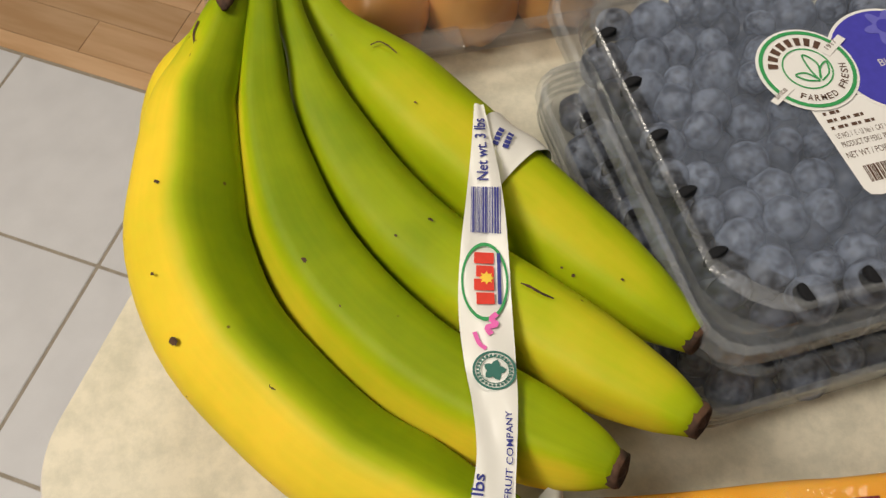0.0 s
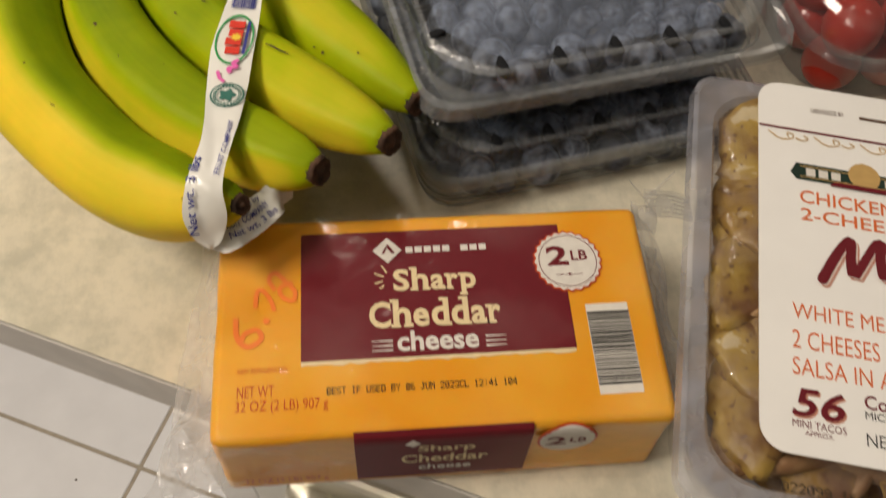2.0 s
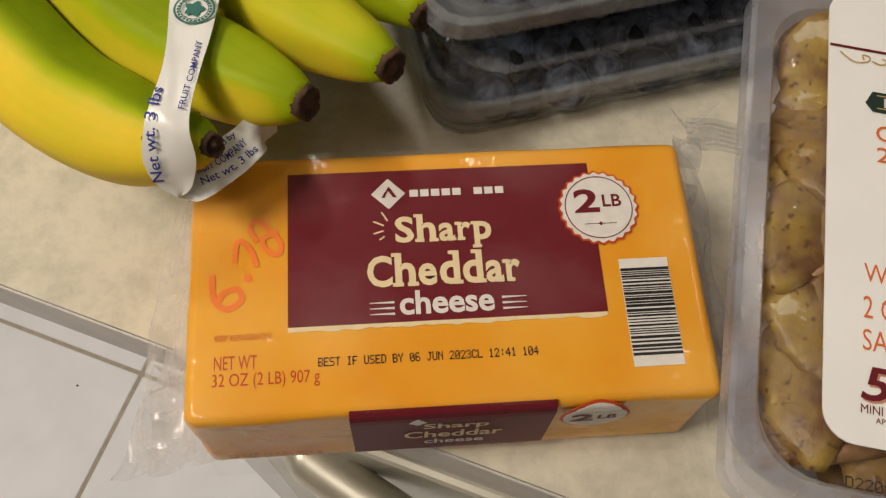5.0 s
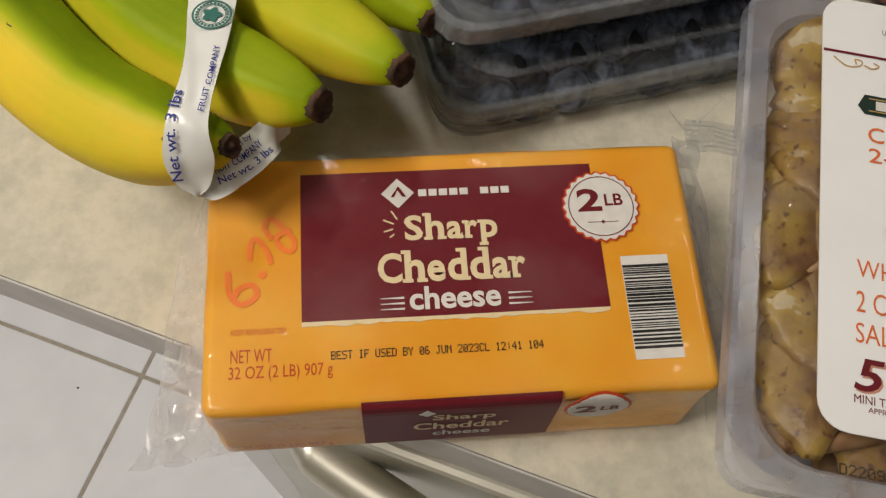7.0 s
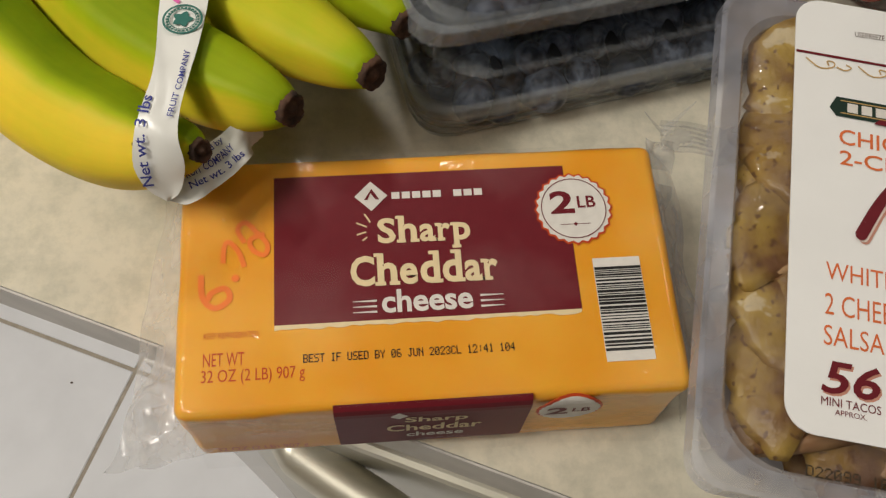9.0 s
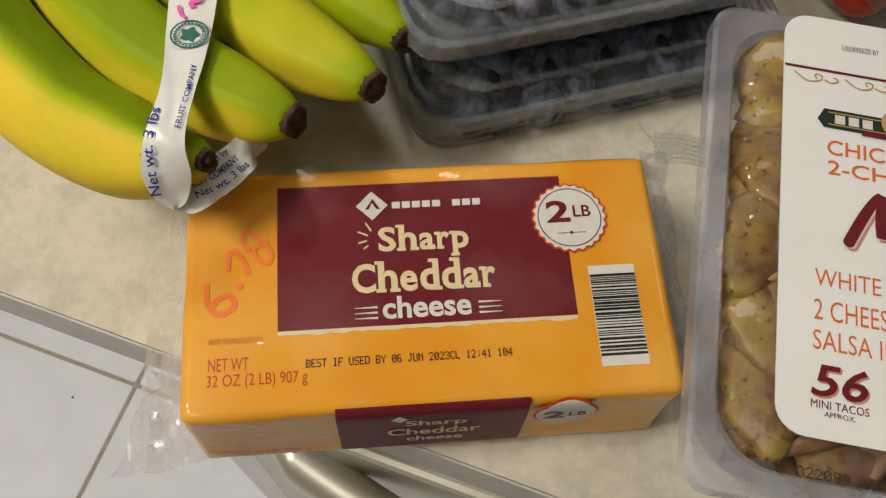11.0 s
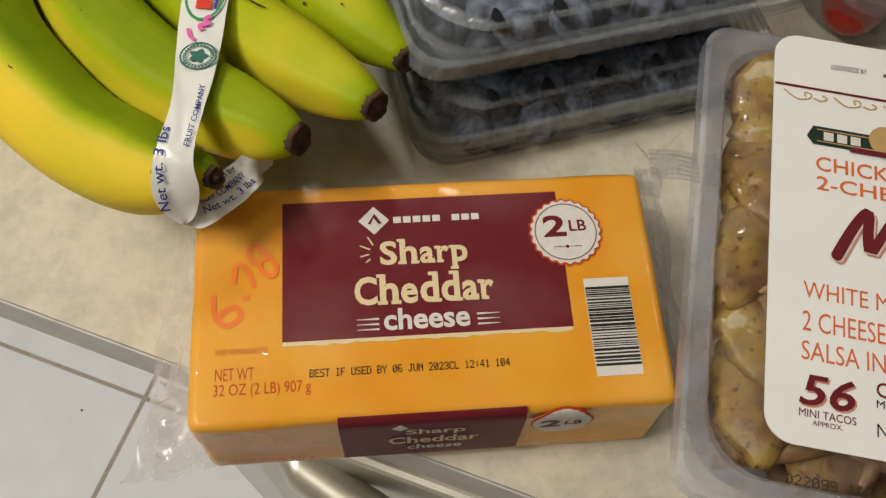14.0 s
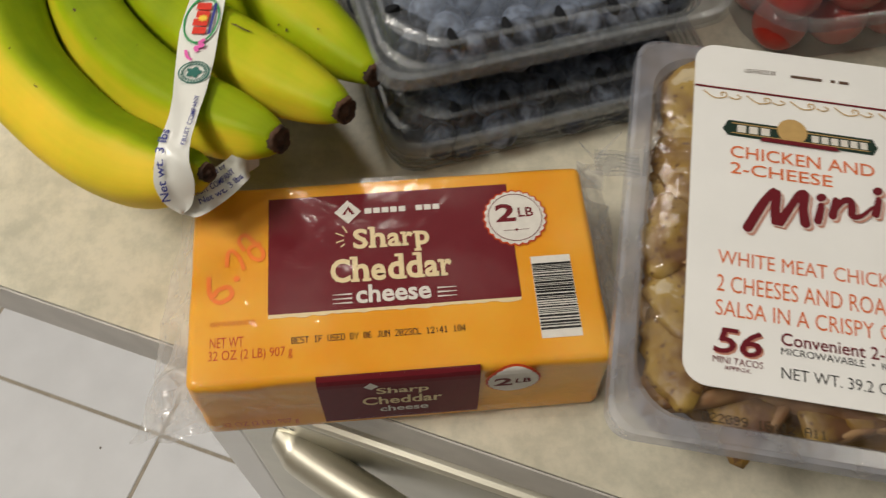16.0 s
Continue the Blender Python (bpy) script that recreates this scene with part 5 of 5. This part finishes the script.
    # brush lettering that climbs a little, with an offset shadow
    script = (
        ((0.0496, 0.0924, 0.0042), (0.0550, 0.1036, 0.0040), (0.0598, 0.1116, 0.0034), (0.0617, 0.1116, 0.0038), (0.0611, 0.1041, 0.0040), (0.0618, 0.0962, 0.0042), (0.0668, 0.1045, 0.0034), (0.0712, 0.1124, 0.0034), (0.0736, 0.1128, 0.0040), (0.0727, 0.1061, 0.0040), (0.0734, 0.0986, 0.0044)),
        ((0.0803, 0.1085, 0.0030), (0.0795, 0.1042, 0.0033), (0.0786, 0.1006, 0.0034)),
        ((0.0800, 0.1122, 0.0036), (0.0808, 0.1128, 0.0036)),
        ((0.0865, 0.1122, 0.0030), (0.0856, 0.1080, 0.0034), (0.0848, 0.1042, 0.0036)),
        ((0.0854, 0.1062, 0.0020), (0.0889, 0.1118, 0.0026), (0.0924, 0.1130, 0.0032), (0.0930, 0.1090, 0.0034), (0.0929, 0.1055, 0.0030), (0.0966, 0.1060, 0.0020), (0.1016, 0.1112, 0.0014)),
        ((0.1044, 0.1154, 0.0028), (0.1036, 0.1116, 0.0032), (0.1027, 0.1080, 0.0034)),
        ((0.1038, 0.1194, 0.0036), (0.1046, 0.1200, 0.0036)),
    )
    for k, line in enumerate(script):
        brush(line, 0.0016, -0.0009, z + 0.0001 + 0.00005 * k, ink_rust, label)
        brush(line, 0.0008, -0.0004, z + 0.0005 + 0.00005 * k, ink_pale, label)
        brush(line, 0.0, 0.0, z + 0.0009 + 0.00005 * k, ink_maroon, label)
    lettering("WHITE MEAT CHICKEN,", 0.0380, 0.0730, 0.0800, 0.0076, z, ink_orange, label, bold=-0.004)
    lettering("2 CHEESES AND ROASTED", 0.0378, 0.0615, 0.0830, 0.0076, z, ink_orange, label, bold=-0.004)
    lettering("SALSA IN A CRISPY CORN", 0.0376, 0.0508, 0.0850, 0.0070, z, ink_orange, label, bold=-0.004)
    lettering("56", 0.0376, 0.0340, 0.0190, 0.0112, z - 0.0001, ink_rust, label, 0, 0.015, 0.2)
    lettering("56", 0.0368, 0.0346, 0.0190, 0.0112, z + 0.0003, ink_maroon, label, 0, 0.015, 0.2)
    lettering("MINI TACOS", 0.0370, 0.0306, 0.0192, 0.0028, z, ink_maroon, label)
    lettering("APPROX.", 0.0415, 0.0280, 0.0102, 0.0018, z, ink_maroon, label)
    lettering("Convenient 2-Pack", 0.0632, 0.0420, 0.0530, 0.0054, z, ink_maroon, label, bold=0.01)
    lettering("MICROWAVABLE  •  KEEP FROZEN", 0.0632, 0.0381, 0.0640, 0.0029, z, ink_black, label)
    lettering("NET WT. 39.2 OZ (2.45 LB)", 0.0632, 0.0266, 0.0680, 0.0062, z, ink_black, label, bold=-0.006)
    date_code("D22099 16:12 A11", 0.0350, 0.0085, 0.0470, 0.0036, 0.0680, print_ink("dark_stamp", (0.06, 0.045, 0.03)), tray)
    # the tacos
    crisp = material("golden_taco_shell", (0.46, 0.310, 0.070), 0.42, colour2=(0.17, 0.080, 0.035), scale=62, bump=0.8, bump_scale=230)
    brown_fill = material("browned_taco_filling", (0.24, 0.11, 0.05), 0.55, colour2=(0.44, 0.27, 0.13), scale=60, bump=0.7, bump_scale=160)
    specks = crisp.node_tree
    n, l = specks.nodes, specks.links
    b, ramp = n["Principled BSDF"], [k for k in n if k.bl_idname == "ShaderNodeValToRGB"][0]
    co, vo, cut, mix = n.new("ShaderNodeTexCoord"), n.new("ShaderNodeTexNoise"), n.new("ShaderNodeMapRange"), n.new("ShaderNodeMixRGB")
    vo.inputs["Scale"].default_value, vo.inputs["Detail"].default_value = 330, 2
    cut.inputs["From Min"].default_value, cut.inputs["From Max"].default_value = 0.61, 0.65
    cut.inputs["To Min"].default_value, cut.inputs["To Max"].default_value = 0.0, 0.8
    l.new(co.outputs["Object"], vo.inputs["Vector"])
    l.new(vo.outputs["Fac"], cut.inputs["Value"])
    l.new(cut.outputs["Result"], mix.inputs[0])
    l.new(ramp.outputs["Color"], mix.inputs[1])
    mix.inputs[2].default_value = (0.13, 0.06, 0.03, 1)
    # cream glare of the wet film, put into the shell colour as ragged pale patches
    film_glare, cut2, pale = n.new("ShaderNodeTexNoise"), n.new("ShaderNodeMapRange"), n.new("ShaderNodeMixRGB")
    film_glare.inputs["Scale"].default_value, film_glare.inputs["Detail"].default_value = 58, 7
    cut2.inputs["From Min"].default_value, cut2.inputs["From Max"].default_value = 0.63, 0.655
    cut2.inputs["To Max"].default_value = 0.75
    pale.inputs[2].default_value = (0.66, 0.56, 0.38, 1)
    l.new(co.outputs["Object"], film_glare.inputs["Vector"])
    l.new(film_glare.outputs["Fac"], cut2.inputs["Value"])
    l.new(cut2.outputs["Result"], pale.inputs[0])
    l.new(mix.outputs[0], pale.inputs[1])
    # some shells are fried browner than others
    info, tone, brown = n.new("ShaderNodeObjectInfo"), n.new("ShaderNodeMapRange"), n.new("ShaderNodeMixRGB")
    brown.blend_type = "MULTIPLY"
    brown.inputs[2].default_value = (0.72, 0.60, 0.56, 1)
    tone.inputs["From Min"].default_value, tone.inputs["From Max"].default_value = 0.35, 0.9
    l.new(info.outputs["Random"], tone.inputs["Value"])
    l.new(tone.outputs["Result"], brown.inputs[0])
    l.new(pale.outputs[0], brown.inputs[1])
    l.new(brown.outputs[0], b.inputs["Base Color"])

    def taco(seed, at):
        ob = thing("mini_taco", m @ at, "small folded golden corn taco with browned filling", "taco", "mini tacos in the tray")
        r0 = 0.036
        rings = []
        for i in range(23):
            a = math.pi * i / 22
            rad = r0 * (1 + 0.16 * noise.noise(Vector((i * 0.6, seed, 0))))
            ring = []
            for t in np.linspace(0, 2 * math.pi, 12, endpoint=False):
                f = 0.5 + 0.5 * math.cos(t)
                d = rad * (0.15 + 0.85 * f)
                h = 0.0060 * math.sin(t) * (1 - 0.35 * f) + 0.0030 * noise.noise(Vector((d * 42 * math.cos(a), d * 42 * math.sin(a), seed * 1.7)))
                ring.append((d * math.cos(a), d * math.sin(a) - 0.012, h))
            rings.append(ring)
        part("shell", loft(rings, True, True), crisp, ob, smooth=True)
        rings = []
        for i in range(11):
            x = -0.026 + 0.0052 * i
            w = 0.0072 * math.sqrt(max(0.05, 1 - (x / 0.028) ** 2))
            rings.append([(x, -0.011 + 0.5 * w * math.cos(t) + 0.0012 * noise.noise(Vector((x * 200, t, seed))), w * math.sin(t)) for t in np.linspace(0, 2 * math.pi, 10, endpoint=False)])
        part("filling", loft(rings, True, True), brown_fill, ob, smooth=True)
        return ob

    rng = random.Random(11)
    spots = [(0.030, 0.068, 120), (0.034, 0.102, 40), (0.030, 0.140, 75), (0.065, 0.028, 60), (0.106, 0.024, 30), (0.149, 0.026, -30), (0.032, 0.050, 65), (0.036, 0.084, 80), (0.034, 0.120, 100), (0.040, 0.158, 130), (0.046, 0.028, 20), (0.086, 0.026, -5), (0.128, 0.027, 10), (0.170, 0.026, -8), (0.208, 0.040, 40), (0.075, 0.060, 60), (0.120, 0.066, 100), (0.165, 0.070, 70), (0.208, 0.085, 110), (0.078, 0.105, 95), (0.125, 0.112, 80), (0.170, 0.118, 60), (0.210, 0.130, 95), (0.085, 0.155, 30), (0.130, 0.160, 10), (0.175, 0.165, -20), (0.212, 0.168, 45)]
    for k, (x, y, a) in enumerate(spots):
        x, y = min(max(x, 0.037), W - 0.037), min(max(y, 0.036), D - 0.036)
        taco(k, pose(x, y, 0.055 + rng.uniform(-0.003, 0.002), rng.uniform(-12, 12), rng.uniform(-10, 10), a))
        x, y = min(max(x, 0.049), W - 0.049), min(max(y, 0.049), D - 0.049)
        taco(k + 40, pose(x, y, 0.034, rng.uniform(-12, 12), rng.uniform(-12, 12), a + 70))
        if y < 0.07 or x < 0.07:
            x, y = max(x, 0.062), max(y, 0.062)
            taco(k + 80, pose(x, y, 0.016, rng.uniform(-6, 6), rng.uniform(-6, 6), a + 30))


build_taco_tray()


# ---- the tomatoes behind the tray ----
def build_tomatoes():
    m = pose(0.268, 0.214, COUNTER, 0, 0, 6)
    pack = thing("tomato_clamshell", m, "clear plastic clamshell of small red tomatoes", "fruit container")

    def ringz(s, r, z):
        return [(x, y, z) for x, y in rounded_outline(s, s, r)]

    part("tray", loft([ringz(0.118, 0.03, 0.001), ringz(0.132, 0.034, 0.005), ringz(0.148, 0.036, 0.046), ringz(0.158, 0.036, 0.0465), ringz(0.160, 0.036, 0.043)], True, False), clam_clear, pack)
    part("lid", loft([ringz(0.161, 0.036, 0.044), ringz(0.158, 0.036, 0.048), ringz(0.150, 0.036, 0.0485), ringz(0.144, 0.036, 0.060), ringz(0.138, 0.034, 0.063), ringz(0.130, 0.032, 0.061)], False, True), clam_clear, pack)
    red = material("glossy_red_tomato", (0.50, 0.035, 0.018), 0.22, colour2=(0.40, 0.022, 0.012), scale=30)
    rng = random.Random(21)
    base = bmesh.new()
    bmesh.ops.create_uvsphere(base, u_segments=20, v_segments=12, radius=1.0)
    for q in base.verts:
        if q.co.z > 0.9:
            q.co.z -= 1.2 * (q.co.z - 0.9)
    me = bpy.data.meshes.new("tomato")
    base.to_mesh(me)
    base.free()
    for f in me.polygons:
        f.use_smooth = True
    me.materials.append(red)
    for layer in range(2):
        for j in range(4):
            for i in range(4):
                r = rng.uniform(0.0150, 0.0168)
                ob = new("tomato", me)
                ob.matrix_world = m @ Matrix.Translation((-0.050 + 0.0333 * i + rng.uniform(-0.002, 0.002), -0.050 + 0.0333 * j + rng.uniform(-0.002, 0.002), 0.0185 + 0.0255 * layer)) @ Euler((rng.gauss(0, 1), rng.gauss(0, 1), 0)).to_matrix().to_4x4() @ Matrix.Diagonal((r, r, r * 1.12 if layer else r, 1))
                tagged(ob, "small round glossy red tomato in a clamshell", "tomato", "tomatoes in the clamshell")


build_tomatoes()


# ---- the pastry box behind the bananas ----
def build_pastries():
    m = pose(-0.085, 0.361, COUNTER, 0, 0, 9)
    pack = thing("pastry_box", m, "clear plastic box of golden-brown bread rolls", "food box")
    W, D = 0.215, 0.17

    def ringz(inset, r, z):
        return [(x, y, z) for x, y in rounded_outline(W - 2 * inset, D - 2 * inset, r)]

    soft = clear_plastic("clear_box_plastic", (0.90, 0.88, 0.87), 0.08, 0.09, (0.82, 0.78, 0.74), 1.5, 0.1, 40)
    part("tray", loft([ringz(0.022, 0.012, 0.001), ringz(0.018, 0.014, 0.004), ringz(0.014, 0.014, 0.019), ringz(0.002, 0.010, 0.0195), ringz(0, 0.010, 0.017)], True, False), soft, pack)
    part("lid", loft([ringz(-0.0005, 0.010, 0.0185), ringz(0.001, 0.010, 0.0225), ringz(0.011, 0.014, 0.0230), ringz(0.020, 0.016, 0.058), ringz(0.026, 0.016, 0.060)], False, True), soft, pack)
    part("tab", box(0.040, 0.014, 0.003, 0.0012, 2, (-0.010, -D / 2 + 0.004, 0.0228)), soft, pack, "raised closing tab")
    crust = material("golden_bread_crust", (0.85, 0.47, 0.13), 0.36, colour2=(0.62, 0.25, 0.05), scale=22, bump=0.4, bump_scale=90)
    rng = random.Random(5)
    for j in range(3):
        for i in range(4):
            bm = bmesh.new()
            bmesh.ops.create_uvsphere(bm, u_segments=20, v_segments=12, radius=1.0)
            for q in bm.verts:
                k = 1 + 0.08 * noise.noise(q.co * 2 + Vector((i, j, 0)))
                k += 0.10 * noise.noise(q.co * 5 + Vector((j, i, 3))) + 0.05 * math.sin(9 * q.co.x + i)
                q.co = Vector((q.co.x * 0.029 * k, q.co.y * 0.025 * k, max(-0.4, q.co.z) * 0.030 * k))
            ob = link_mesh("bread_roll", bm, crust, smooth=True)
            ob.matrix_world = m @ pose(-0.068 + 0.0452 * i, -0.046 + 0.046 * j, 0.016, 0, 0, rng.uniform(0, 360))
            tagged(ob, "golden-brown bread roll in a clear box", "bread roll", "bread rolls in the box")


build_pastries()


# ---- floor pieces ----
def floor_pieces():
    P, gap = 0.333, 0.0055
    bm = box(P - gap, P - gap, 0.008, 0.0012, 1)
    me = bpy.data.meshes.new("tile")
    bm.to_mesh(me)
    bm.free()
    me.materials.append(tile_glaze)
    for j in range(-5, 2):
        for i in range(-5, 6):
            ob = new("tile", me)
            ob.parent = floor
            ob.matrix_basis = Matrix.Translation(uv(-0.434 + P * (i + 0.5), 0.0727 + P * (j + 0.5), -0.008)) @ pose(0, 0, 0, 0, 0, TURN)
    rng = random.Random(2)
    v = 0.7425
    for k in range(13):
        w = 0.036 if k == 0 else 0.0795
        u = -2.2 + (0.165 * k) % 0.5
        while u < 1.4:
            length = 2.4 if k == 0 else rng.choice((0.34, 0.42, 0.50, 0.58))
            bm = box(length - 0.0012, w - 0.0012, 0.008, 0.0006, 1)
            ob = link_mesh("plank", bm, wood_planks, floor)
            ob.matrix_basis = Matrix.Translation(uv(u + length / 2, v + w / 2, -0.008)) @ pose(0, 0, 0, 0, 0, TURN)
            u += length
        v += w


floor_pieces()


# ---- a crumb on the floor ----
bm = bmesh.new()
bmesh.ops.create_icosphere(bm, subdivisions=2, radius=0.0013)
for q in bm.verts:
    q.co = Vector((q.co.x * 1.3, q.co.y, q.co.z * 0.7)) * (1 + 0.4 * noise.noise(q.co * 900)) + Vector((0, 0, 0.0011))
crumb = link_mesh("crumb", bm, stem_end, smooth=True)
crumb.matrix_world = pose(-0.4534, 0.2306, 0)
tagged(crumb, "tiny dark brown crumb on a white floor tile", "crumb")


# ---- ceiling lamps ----
def ceiling_fittings():
    glow = bpy.data.materials.new("lamp_glass")
    glow.use_nodes = True
    b = glow.node_tree.nodes["Principled BSDF"]
    b.inputs["Base Color"].default_value = (0.9, 0.88, 0.82, 1)
    b.inputs["Emission Color"].default_value, b.inputs["Emission Strength"].default_value = (1.0, 0.90, 0.76, 1), 2.0
    for (u, v), wide in zip(LAMPS, LAMP_SIZES):
        h = wide / 2 - 0.02
        lamp = thing("ceiling_lamp", Matrix.Translation(uv(u, v, 2.37)), "round white ceiling lamp that is switched on", "lamp", "ceiling lamps")
        part("rim", loft([[(r * math.cos(a), r * math.sin(a), z) for a in np.linspace(0, 2 * math.pi, 32, endpoint=False)] for r, z in ((h, 0.0), (h + 0.02, 0.0), (h + 0.02, 0.03), (h, 0.03))], False, False), white_enamel, lamp)
        part("diffuser", loft([[(r * math.cos(a), r * math.sin(a), z) for a in np.linspace(0, 2 * math.pi, 32, endpoint=False)] for r, z in ((h, 0.012), (h / 2, 0.010))], False, True), glow, lamp)


ceiling_fittings()
